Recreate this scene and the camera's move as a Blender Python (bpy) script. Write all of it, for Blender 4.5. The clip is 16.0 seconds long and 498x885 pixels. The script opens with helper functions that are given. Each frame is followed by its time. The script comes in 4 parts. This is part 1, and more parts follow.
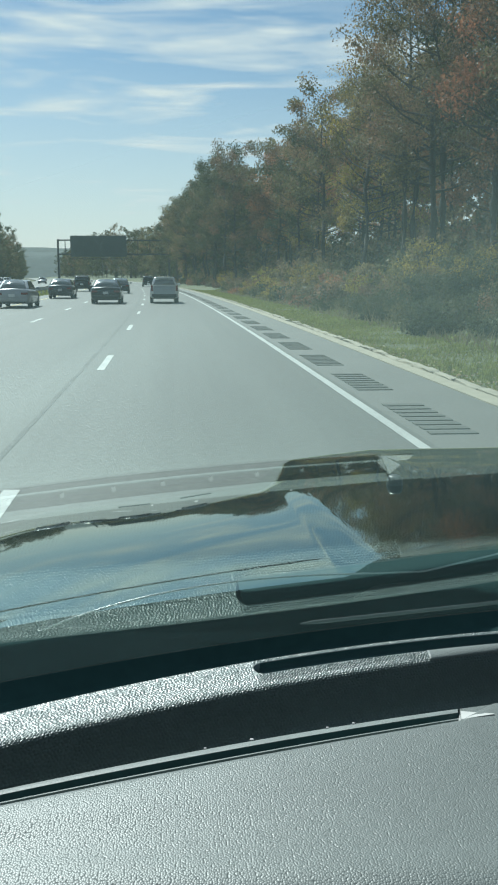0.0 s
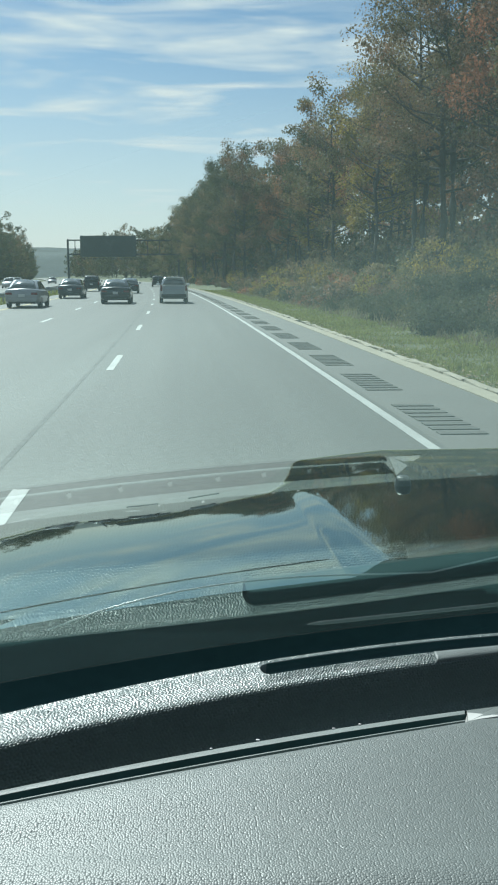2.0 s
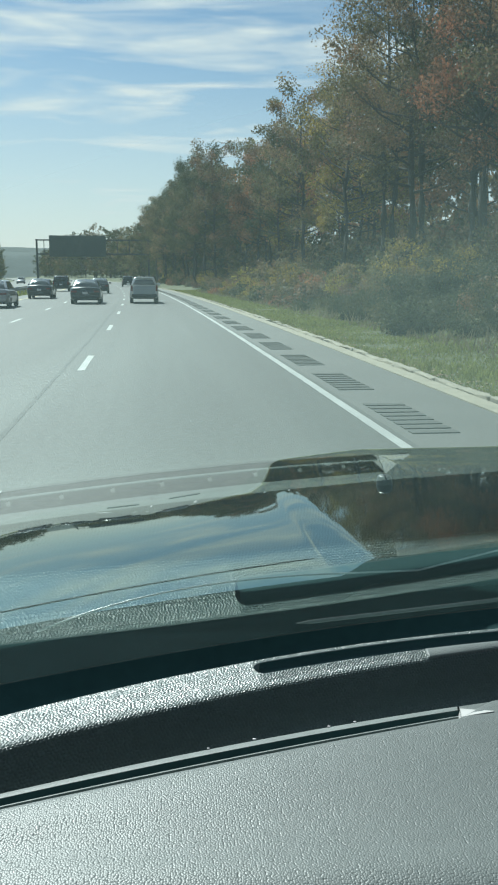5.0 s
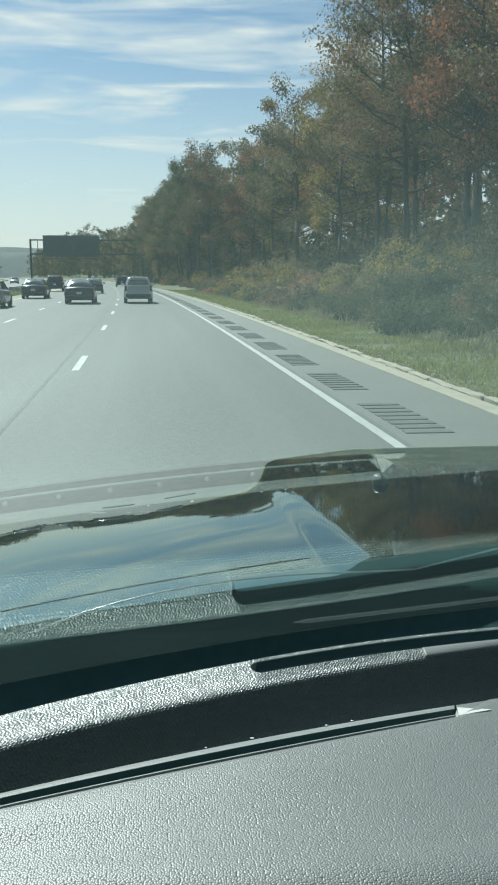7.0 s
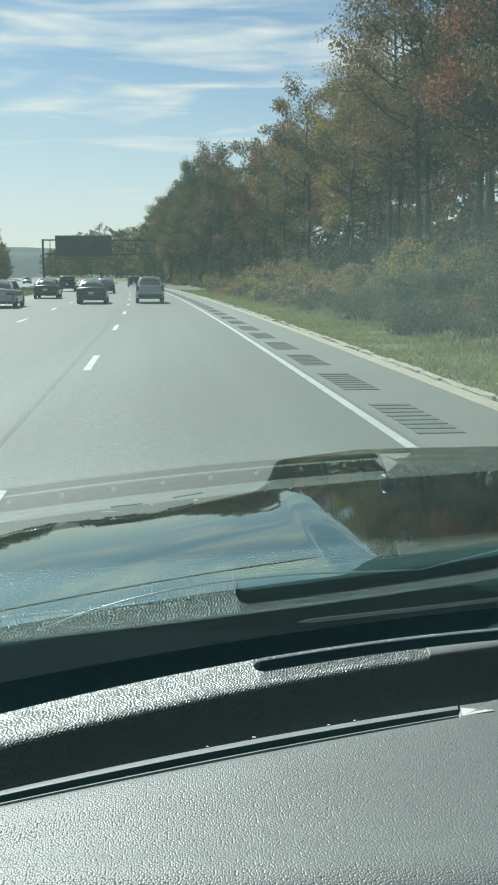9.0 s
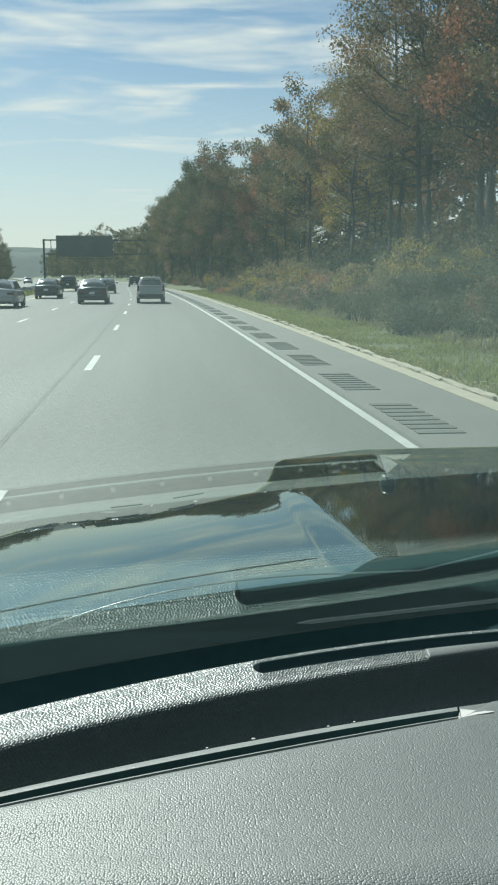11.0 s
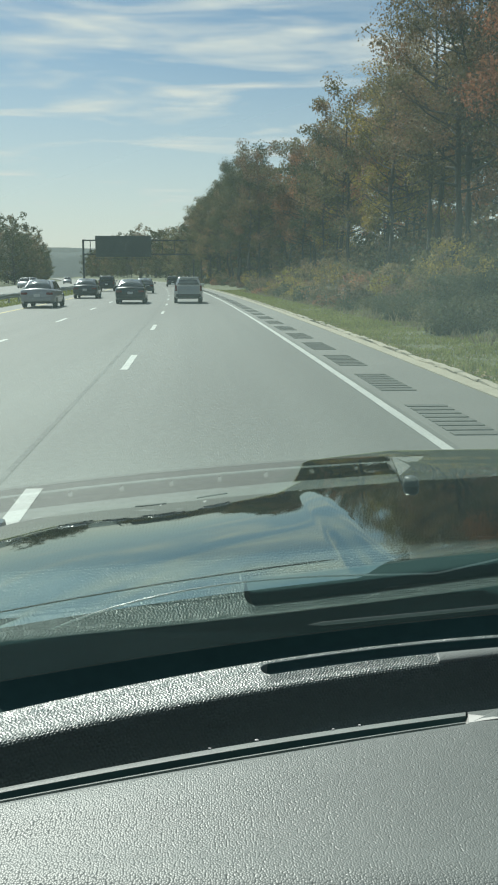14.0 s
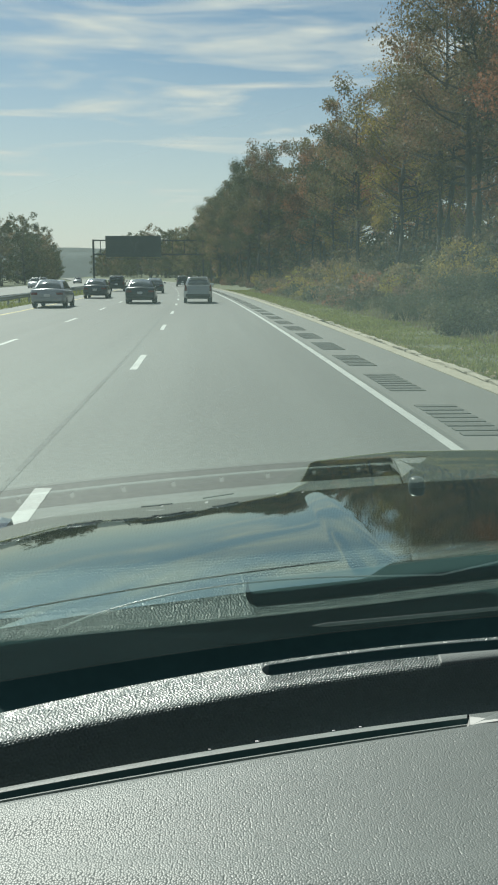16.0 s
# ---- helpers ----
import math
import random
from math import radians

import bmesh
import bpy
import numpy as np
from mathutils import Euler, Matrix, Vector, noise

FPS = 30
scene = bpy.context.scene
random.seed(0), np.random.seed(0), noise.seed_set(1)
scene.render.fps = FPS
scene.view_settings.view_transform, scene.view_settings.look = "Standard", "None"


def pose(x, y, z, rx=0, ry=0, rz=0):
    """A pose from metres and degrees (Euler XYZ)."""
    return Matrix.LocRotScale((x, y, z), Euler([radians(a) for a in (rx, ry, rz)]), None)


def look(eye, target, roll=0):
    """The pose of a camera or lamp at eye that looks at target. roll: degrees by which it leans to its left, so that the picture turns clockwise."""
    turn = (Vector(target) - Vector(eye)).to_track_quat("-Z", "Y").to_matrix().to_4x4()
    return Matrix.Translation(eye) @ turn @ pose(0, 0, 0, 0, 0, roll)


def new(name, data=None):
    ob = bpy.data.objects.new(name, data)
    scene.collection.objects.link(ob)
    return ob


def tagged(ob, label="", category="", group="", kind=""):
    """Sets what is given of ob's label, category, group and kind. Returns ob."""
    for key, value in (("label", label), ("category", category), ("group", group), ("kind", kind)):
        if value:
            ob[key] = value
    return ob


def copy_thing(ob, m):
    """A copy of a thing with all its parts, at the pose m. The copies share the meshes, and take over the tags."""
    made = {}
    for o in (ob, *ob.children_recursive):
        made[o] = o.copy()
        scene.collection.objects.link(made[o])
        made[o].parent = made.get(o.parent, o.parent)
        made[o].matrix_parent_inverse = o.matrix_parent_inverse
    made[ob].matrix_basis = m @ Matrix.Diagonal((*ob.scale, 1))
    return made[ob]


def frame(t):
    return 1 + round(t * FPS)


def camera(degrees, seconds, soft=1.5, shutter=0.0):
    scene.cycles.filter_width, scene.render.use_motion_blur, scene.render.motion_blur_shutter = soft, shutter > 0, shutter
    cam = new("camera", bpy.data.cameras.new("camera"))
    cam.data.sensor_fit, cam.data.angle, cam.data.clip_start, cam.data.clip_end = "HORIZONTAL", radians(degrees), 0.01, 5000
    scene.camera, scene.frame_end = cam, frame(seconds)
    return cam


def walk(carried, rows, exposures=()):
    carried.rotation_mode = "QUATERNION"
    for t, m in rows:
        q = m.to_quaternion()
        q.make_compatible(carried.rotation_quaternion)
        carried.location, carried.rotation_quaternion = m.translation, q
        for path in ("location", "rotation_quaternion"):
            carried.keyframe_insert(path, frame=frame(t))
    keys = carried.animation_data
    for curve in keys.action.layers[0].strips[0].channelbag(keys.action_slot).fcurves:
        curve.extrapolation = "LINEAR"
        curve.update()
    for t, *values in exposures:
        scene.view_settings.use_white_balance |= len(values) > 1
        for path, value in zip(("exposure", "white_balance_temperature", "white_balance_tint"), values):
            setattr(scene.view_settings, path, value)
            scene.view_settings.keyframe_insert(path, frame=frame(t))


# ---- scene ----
# The car's cabin, the road and the traffic share one fixed moment; the eye stands 1.63 m over the road.
EYE = 1.63
cam = camera(30.8, 16.0, soft=2.1)
ROWS = [
    (0, 0.0050, -4.68, -0.0001), (0.5, 0.0072, -4.43, -0.0007), (1, 0.0108, -4.19, 0.0001), (1.5, 0.0123, -3.90, 0.0001),
    (2, 0.0071, -4.09, 0.0003), (2.5, 0.0057, -4.43, -0.0009), (3, 0.0061, -4.62, -0.0001), (3.5, 0.0031, -4.69, -0.0007),
    (4, -0.0033, -5.14, 0.0009), (6.5, -0.0173, -6.33, -0.0001), (7, -0.0154, -6.31, 0.0000), (7.5, -0.0163, -6.41, -0.0013),
    (8, -0.0129, -6.05, 0.0001), (8.5, -0.0094, -5.84, 0.0012), (9, -0.0080, -5.58, -0.0012), (11.5, -0.0059, -5.49, 0.0001),
    (12, 0.0004, -4.96, -0.0001), (12.5, 0.0083, -4.36, 0.0001), (13, 0.0147, -3.84, 0.0013), (13.5, 0.0189, -3.36, -0.0003),
    (14, 0.0194, -3.17, 0.0000), (14.5, 0.0205, -2.79, 0.0007), (15, 0.0209, -2.97, 0.0019), (15.5, 0.0224, -2.85, -0.0003),
    (16, 0.0267, -2.56, 0.0009),
]
EXPOSURES = [(0.0, 0.86, 5950, 4), (4.2, 0.89, 5980, 4), (9.0, 0.94, 6220, 6), (13.0, 0.82, 6380, 6), (16.0, 0.70, 6540, 6)]
walk(cam, [(t, pose(x, 0, EYE + dz, 90 - 10.41, 0, yaw)) for t, x, yaw, dz in ROWS], EXPOSURES)

# ---- light ----
SUN_ELEVATION, SUN_LEFT = radians(43), radians(22)
world = bpy.data.worlds.new("sky")
scene.world = world
world.use_nodes = True


def build_sky(tree):
    nd, ln = tree.nodes, tree.links
    nd.clear()
    out = nd.new("ShaderNodeOutputWorld")
    back = nd.new("ShaderNodeBackground")
    back.inputs["Strength"].default_value = 0.054
    sky = nd.new("ShaderNodeTexSky")
    sky.sky_type = "NISHITA"
    sky.sun_disc = False
    sky.sun_elevation = SUN_ELEVATION
    sky.sun_rotation = -SUN_LEFT
    sky.air_density, sky.dust_density, sky.ozone_density = 1.0, 0.5, 2.5
    # cirrus: long thin wisps that lie closer together towards the horizon
    co = nd.new("ShaderNodeTexCoord")
    sep = nd.new("ShaderNodeSeparateXYZ")
    ln.new(co.outputs["Generated"], sep.inputs[0])
    up = nd.new("ShaderNodeMath"); up.operation = "MAXIMUM"; up.inputs[1].default_value = 0.0
    ln.new(sep.outputs["Z"], up.inputs[0])
    high = nd.new("ShaderNodeMath"); high.operation = "POWER"; high.inputs[1].default_value = 0.6
    ln.new(up.outputs[0], high.inputs[0])
    xyz = nd.new("ShaderNodeCombineXYZ")
    ln.new(sep.outputs["X"], xyz.inputs[0]); ln.new(sep.outputs["Y"], xyz.inputs[1]); ln.new(high.outputs[0], xyz.inputs[2])
    turn = nd.new("ShaderNodeMapping")
    turn.inputs["Rotation"].default_value = (0, radians(4), 0)
    turn.inputs["Location"].default_value = (0.7, 0.0, 1.3)
    turn.inputs["Scale"].default_value = (5.0, 1.4, 30.0)
    ln.new(xyz.outputs[0], turn.inputs[0])
    n1 = nd.new("ShaderNodeTexNoise")
    n1.inputs["Scale"].default_value, n1.inputs["Detail"].default_value = 1.0, 6.0
    n1.inputs["Roughness"].default_value, n1.inputs["Distortion"].default_value = 0.55, 0.9
    ln.new(turn.outputs[0], n1.inputs["Vector"])
    r1 = nd.new("ShaderNodeValToRGB")
    r1.color_ramp.elements[0].position, r1.color_ramp.elements[1].position = 0.41, 0.70
    ln.new(n1.outputs["Fac"], r1.inputs[0])
    # low white veil near the horizon
    low = nd.new("ShaderNodeMapRange")
    low.inputs["From Min"].default_value, low.inputs["From Max"].default_value = 0.0, 0.22
    low.inputs["To Min"].default_value, low.inputs["To Max"].default_value = 0.8, 0.0
    ln.new(sep.outputs["Z"], low.inputs["Value"])
    mx = nd.new("ShaderNodeMath"); mx.operation = "MAXIMUM"
    # fine combed threads within the wisps
    comb, n2, r2 = nd.new("ShaderNodeMapping"), nd.new("ShaderNodeTexNoise"), nd.new("ShaderNodeMapRange")
    comb.inputs["Rotation"].default_value = (0, radians(7), 0)
    comb.inputs["Scale"].default_value = (9.0, 3.0, 75.0)
    ln.new(xyz.outputs[0], comb.inputs[0])
    ln.new(comb.outputs[0], n2.inputs["Vector"])
    n2.inputs["Scale"].default_value, n2.inputs["Detail"].default_value, n2.inputs["Distortion"].default_value = 1.0, 5.0, 0.6
    r2.inputs["From Min"].default_value, r2.inputs["From Max"].default_value = 0.3, 0.68
    r2.inputs["To Min"].default_value, r2.inputs["To Max"].default_value = 0.3, 1.3
    ln.new(n2.outputs["Fac"], r2.inputs["Value"])
    sc = nd.new("ShaderNodeMath"); sc.operation = "MULTIPLY"; sc.use_clamp = True
    ln.new(r1.outputs["Color"], sc.inputs[0]); ln.new(r2.outputs[0], sc.inputs[1])
    ln.new(sc.outputs[0], mx.inputs[0]); ln.new(low.outputs[0], mx.inputs[1])
    mix = nd.new("ShaderNodeMix"); mix.data_type = "RGBA"
    ln.new(mx.outputs[0], mix.inputs["Factor"])
    ln.new(sky.outputs[0], mix.inputs[6])
    mix.inputs[7].default_value = (10.5, 10.0, 10.0, 1)
    ln.new(mix.outputs[2], back.inputs["Color"])
    ln.new(back.outputs[0], out.inputs["Surface"])


build_sky(world.node_tree)
sun = bpy.data.lights.new("sun", "SUN")
sun.energy, sun.angle, sun.color = 4.0, radians(0.53), (1.0, 0.97, 0.91)
sun_ob = new("sun", sun)
SUN_WAY = Vector((-math.sin(SUN_LEFT) * math.cos(SUN_ELEVATION), math.cos(SUN_LEFT) * math.cos(SUN_ELEVATION), math.sin(SUN_ELEVATION)))
sun_ob.matrix_world = look(SUN_WAY * 100, (0, 0, 0))


# ---- materials ----
def material(name, base, rough=0.6, metal=0.0, vary=0.15, scale=3.0, fine=60.0, bump=0.0, bump_scale=80.0, per_object=0.0, per_island=0.0,
             hue=0.0, stretch=None, coat=0.0, through_light=0.0, spec=0.5, cells=False, distance=0.002, tint=None, coat_rough=0.02, second=None):
    m = bpy.data.materials.new(name)
    m.use_nodes = True
    nd, ln = m.node_tree.nodes, m.node_tree.links
    b = nd["Principled BSDF"]
    b.inputs["Roughness"].default_value, b.inputs["Metallic"].default_value = rough, metal
    b.inputs["Coat Weight"].default_value = coat
    b.inputs["Coat Roughness"].default_value = coat_rough
    b.inputs["Specular IOR Level"].default_value = spec
    if tint:
        b.inputs["Specular Tint"].default_value = (*tint, 1)
    co = nd.new("ShaderNodeTexCoord")
    n1, n2 = nd.new("ShaderNodeTexNoise"), nd.new("ShaderNodeTexNoise")
    n1.inputs["Scale"].default_value, n2.inputs["Scale"].default_value = scale, fine
    n1.inputs["Detail"].default_value, n2.inputs["Detail"].default_value = 4, 3
    add = nd.new("ShaderNodeMath"); add.operation = "ADD"
    for n in (n1, n2):
        ln.new(co.outputs["Object"], n.inputs["Vector"])
    if stretch:
        along = nd.new("ShaderNodeMapping")
        along.inputs["Scale"].default_value = stretch
        ln.new(co.outputs["Object"], along.inputs[0])
        ln.new(along.outputs[0], n1.inputs["Vector"])
    ln.new(n1.outputs["Fac"], add.inputs[0]); ln.new(n2.outputs["Fac"], add.inputs[1])
    value = add.outputs[0]

    def plus(out, amount):
        k = nd.new("ShaderNodeMath"); k.operation = "MULTIPLY_ADD"
        k.inputs[1].default_value = amount
        ln.new(out, k.inputs[0])
        ln.new(value, k.inputs[2])
        return k.outputs[0]

    mean = 1.0
    if per_object:
        value = plus(nd.new("ShaderNodeObjectInfo").outputs["Random"], per_object); mean += per_object / 2
    if per_island:
        value = plus(nd.new("ShaderNodeNewGeometry").outputs["Random Per Island"], per_island); mean += per_island / 2
    rng = nd.new("ShaderNodeMapRange")
    rng.inputs["From Min"].default_value, rng.inputs["From Max"].default_value = mean - 0.8, mean + 0.8
    rng.inputs["To Min"].default_value, rng.inputs["To Max"].default_value = 1 - 2 * vary, 1 + 2 * vary
    ln.new(value, rng.inputs["Value"])
    hsv = nd.new("ShaderNodeHueSaturation")
    hsv.inputs["Color"].default_value = (*base, 1)
    ln.new(rng.outputs[0], hsv.inputs["Value"])
    if second:
        patch, edge, two = nd.new("ShaderNodeTexNoise"), nd.new("ShaderNodeMapRange"), nd.new("ShaderNodeMix")
        two.data_type = "RGBA"
        patch.inputs["Scale"].default_value, patch.inputs["Detail"].default_value = 0.33, 3
        edge.inputs["From Min"].default_value, edge.inputs["From Max"].default_value = 0.46, 0.60
        ln.new(co.outputs["Object"], patch.inputs["Vector"])
        ln.new(patch.outputs["Fac"], edge.inputs["Value"])
        ln.new(edge.outputs[0], two.inputs["Factor"])
        two.inputs[6].default_value, two.inputs[7].default_value = (*base, 1), (*second, 1)
        ln.new(two.outputs[2], hsv.inputs["Color"])
    if hue:
        h = nd.new("ShaderNodeMapRange")
        h.inputs["To Min"].default_value, h.inputs["To Max"].default_value = 0.5 - hue, 0.5 + hue
        ln.new(nd.new("ShaderNodeObjectInfo").outputs["Random"], h.inputs["Value"])
        ln.new(h.outputs[0], hsv.inputs["Hue"])
    ln.new(hsv.outputs[0], b.inputs["Base Color"])
    if bump:
        bp = nd.new("ShaderNodeBump")
        bp.inputs["Strength"].default_value, bp.inputs["Distance"].default_value = bump, distance
        if cells:
            v = nd.new("ShaderNodeTexVoronoi")
            v.feature, v.voronoi_dimensions = "F1", "2D"
            v.inputs["Randomness"].default_value = 0.85
            v.inputs["Scale"].default_value = bump_scale
            warp = nd.new("ShaderNodeTexNoise"); warp.inputs["Scale"].default_value = bump_scale * 0.35
            ln.new(co.outputs["Object"], warp.inputs["Vector"])
            wm = nd.new("ShaderNodeMixRGB"); wm.inputs[0].default_value = 0.0009
            ln.new(co.outputs["Object"], wm.inputs[1]); ln.new(warp.outputs["Color"], wm.inputs[2])
            ln.new(wm.outputs[0], v.inputs["Vector"])
            sq = nd.new("ShaderNodeMath"); sq.operation = "POWER"; sq.inputs[1].default_value = 2.0
            ln.new(v.outputs["Distance"], sq.inputs[0])
            inv = nd.new("ShaderNodeMath"); inv.operation = "SUBTRACT"; inv.inputs[0].default_value = 1.0
            ln.new(sq.outputs[0], inv.inputs[1])
            ln.new(inv.outputs[0], bp.inputs["Height"])
            # paints shade into the grain: creases darker, domes lighter in the base colour
            crease_shade = nd.new("ShaderNodeMapRange")
            crease_shade.inputs["From Min"].default_value, crease_shade.inputs["From Max"].default_value = 0.45, 1.0
            crease_shade.inputs["To Min"].default_value, crease_shade.inputs["To Max"].default_value = 0.8, 1.05
            ln.new(inv.outputs[0], crease_shade.inputs["Value"])
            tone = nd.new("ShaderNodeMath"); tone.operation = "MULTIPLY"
            ln.new(crease_shade.outputs[0], tone.inputs[0]); ln.new(rng.outputs[0], tone.inputs[1])
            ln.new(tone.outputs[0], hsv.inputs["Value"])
        else:
            n3 = nd.new("ShaderNodeTexNoise")
            n3.inputs["Scale"].default_value, n3.inputs["Detail"].default_value = bump_scale, 5
            ln.new(co.outputs["Object"], n3.inputs["Vector"])
            ln.new(n3.outputs["Fac"], bp.inputs["Height"])
        ln.new(bp.outputs[0], b.inputs["Normal"]); ln.new(bp.outputs[0], b.inputs["Coat Normal"])
    if through_light:
        tr = nd.new("ShaderNodeBsdfTranslucent")
        ln.new(hsv.outputs[0], tr.inputs["Color"])
        mixer = nd.new("ShaderNodeMixShader")
        mixer.inputs[0].default_value = through_light
        ln.new(b.outputs[0], mixer.inputs[1]); ln.new(tr.outputs[0], mixer.inputs[2])
        ln.new(mixer.outputs[0], nd["Material Output"].inputs["Surface"])
    return m


def windshield_glass():
    """Laminated glass: a clear sheet that mirrors by its Fresnel gloss, with a film of dust and painted haze."""
    m = bpy.data.materials.new("windshield_glass")
    m.use_nodes = True
    nd, ln = m.node_tree.nodes, m.node_tree.links
    nd.remove(nd["Principled BSDF"])
    clear, gloss, dust_haze = nd.new("ShaderNodeBsdfTransparent"), nd.new("ShaderNodeBsdfGlossy"), nd.new("ShaderNodeBsdfTranslucent")
    clear.inputs["Color"].default_value = (0.813, 0.912, 0.876, 1)
    gloss.inputs["Roughness"].default_value = 0.0
    gloss.inputs["Color"].default_value = (0.81, 0.95, 0.90, 1)
    dust_haze.inputs["Color"].default_value = (0.52, 0.78, 0.75, 1)
    fr = nd.new("ShaderNodeFresnel"); fr.inputs["IOR"].default_value = 1.95
    a, b = nd.new("ShaderNodeMixShader"), nd.new("ShaderNodeMixShader")
    co, sm = nd.new("ShaderNodeTexCoord"), nd.new("ShaderNodeTexNoise")
    sm.inputs["Scale"].default_value, sm.inputs["Detail"].default_value = 7, 6
    ln.new(co.outputs["Object"], sm.inputs["Vector"])
    film = nd.new("ShaderNodeMapRange")
    film.inputs["To Min"].default_value, film.inputs["To Max"].default_value = 0.009, 0.02
    ln.new(sm.outputs["Fac"], film.inputs["Value"])
    # denser higher up: there the film stands in for haze over the distance
    part_z, high = nd.new("ShaderNodeSeparateXYZ"), nd.new("ShaderNodeMapRange")
    ln.new(co.outputs["Object"], part_z.inputs[0])
    ln.new(part_z.outputs["Z"], high.inputs["Value"])
    high.inputs["From Min"].default_value, high.inputs["From Max"].default_value = EYE - 0.25, EYE - 0.02
    high.inputs["To Min"].default_value, high.inputs["To Max"].default_value = 0.62, 1.9
    both = nd.new("ShaderNodeMath"); both.operation = "MULTIPLY"
    ln.new(film.outputs[0], both.inputs[0]); ln.new(high.outputs[0], both.inputs[1])
    twice, one, pair = nd.new("ShaderNodeMath"), nd.new("ShaderNodeMath"), nd.new("ShaderNodeMath")
    twice.operation, one.operation, pair.operation = "MULTIPLY", "ADD", "DIVIDE"
    twice.inputs[1].default_value, one.inputs[1].default_value = 2.0, 1.0
    ln.new(fr.outputs[0], twice.inputs[0]); ln.new(fr.outputs[0], one.inputs[0])
    ln.new(twice.outputs[0], pair.inputs[0]); ln.new(one.outputs[0], pair.inputs[1])
    ln.new(pair.outputs[0], a.inputs[0]); ln.new(clear.outputs[0], a.inputs[1]); ln.new(gloss.outputs[0], a.inputs[2])
    ln.new(both.outputs[0], b.inputs[0]); ln.new(a.outputs[0], b.inputs[1]); ln.new(dust_haze.outputs[0], b.inputs[2])
    ln.new(b.outputs[0], nd["Material Output"].inputs["Surface"])
    return m


ASPHALT = material("asphalt", (0.116, 0.116, 0.104), 0.68, spec=0.35, vary=0.24, stretch=(2.4, 0.05, 1.0), scale=0.5, fine=14, bump=0.35, bump_scale=9, distance=0.02)
SHOULDER = material("shoulder_asphalt", (0.140, 0.139, 0.123), 0.72, vary=0.14, scale=0.5, fine=18, bump=0.5, bump_scale=20, distance=0.012)
GROOVE = material("milled_asphalt", (0.104, 0.105, 0.094), 0.9, vary=0.15, scale=2, fine=30)
TAR = material("old_tar", (0.105, 0.105, 0.096), 0.7, spec=0.3, vary=0.45, scale=1.5, fine=12)
PAINT = material("road_paint", (0.43, 0.44, 0.41), 0.6, vary=0.18, scale=1.5, fine=25)
YELLOW = material("yellow_paint", (0.55, 0.42, 0.12), 0.6, vary=0.18, scale=1.5, fine=25)
CONCRETE = material("weathered_concrete", (0.36, 0.33, 0.25), 0.9, vary=0.2, scale=3, fine=40, bump=0.5, bump_scale=30, per_object=0.3, distance=0.01)
SOIL = material("verge_soil", (0.12, 0.13, 0.065), 0.95, vary=0.35, scale=0.3, fine=4, bump=0.8, bump_scale=3, distance=0.08)
GRASS = material("grass", (0.215, 0.228, 0.072), 0.6, vary=0.3, scale=0.4, fine=3, per_island=0.6, through_light=0.5)
DRY = material("dry_weeds", (0.22, 0.19, 0.11), 0.7, vary=0.3, scale=0.5, fine=4, per_island=0.6, through_light=0.3)
BARK = material("bark", (0.085, 0.078, 0.068), 0.95, vary=0.3, scale=1.2, fine=14, bump=0.7, bump_scale=12, per_object=0.5, distance=0.03)
LEAF = {}
for leaf_name, leaf_colour, patch_colour in (
        ("olive", (0.165, 0.143, 0.074), (0.255, 0.160, 0.095)), ("green", (0.080, 0.090, 0.050), (0.135, 0.124, 0.064)),
        ("russet", (0.370, 0.172, 0.092), (0.215, 0.143, 0.082)), ("gold", (0.370, 0.280, 0.070), (0.170, 0.152, 0.058)),
        ("brown", (0.225, 0.158, 0.098), (0.150, 0.128, 0.078))):
    LEAF[leaf_name] = material("leaves_" + leaf_name, leaf_colour, 0.55, vary=0.3, scale=0.5, fine=2.5, per_island=0.9, per_object=0.3, hue=0.012,
                               through_light=0.44, spec=0.2, second=patch_colour)
LITTER = material("fallen_leaves", (0.33, 0.24, 0.13), 0.7, vary=0.3, scale=1.0, fine=6, per_island=0.9)
STEEL = material("galvanised_steel", (0.30, 0.31, 0.31), 0.5, metal=0.6, vary=0.15, scale=2, fine=30)
SIGN_BACK = material("sign_face_grey", (0.1, 0.115, 0.108), 0.6, vary=0.12, scale=0.8, fine=8)
SIGN_MARK = material("sign_pale_mark", (0.128, 0.143, 0.135), 0.6, vary=0.1)
POST = material("gantry_paint", (0.05, 0.055, 0.055), 0.6, vary=0.15)
# grey-green base with the haze of distance painted in
HILL = material("haze_tinted_woods", (0.10, 0.12, 0.115), 1.0, vary=0.12, scale=0.02, fine=0.08)
RUBBER = material("rubber", (0.02, 0.02, 0.02), 0.85, vary=0.1)
RIM = material("alloy", (0.35, 0.35, 0.36), 0.35, metal=0.9, vary=0.08)
CARGLASS = material("tinted_glass", (0.02, 0.024, 0.025), 0.04, vary=0.05, spec=0.8)
# pale base paints in the daylight seen through rear windows
REARGLASS = material("daylight_tinted_glass", (0.135, 0.15, 0.15), 0.1, vary=0.35, scale=2.5, spec=1.0)
BLACK_TRIM = material("black_trim", (0.022, 0.023, 0.024), 0.5, vary=0.1)
PLATE = material("plate", (0.6, 0.6, 0.6), 0.5, vary=0.05)
TAIL = material("tail_lamp", (0.15, 0.02, 0.02), 0.15, vary=0.05)
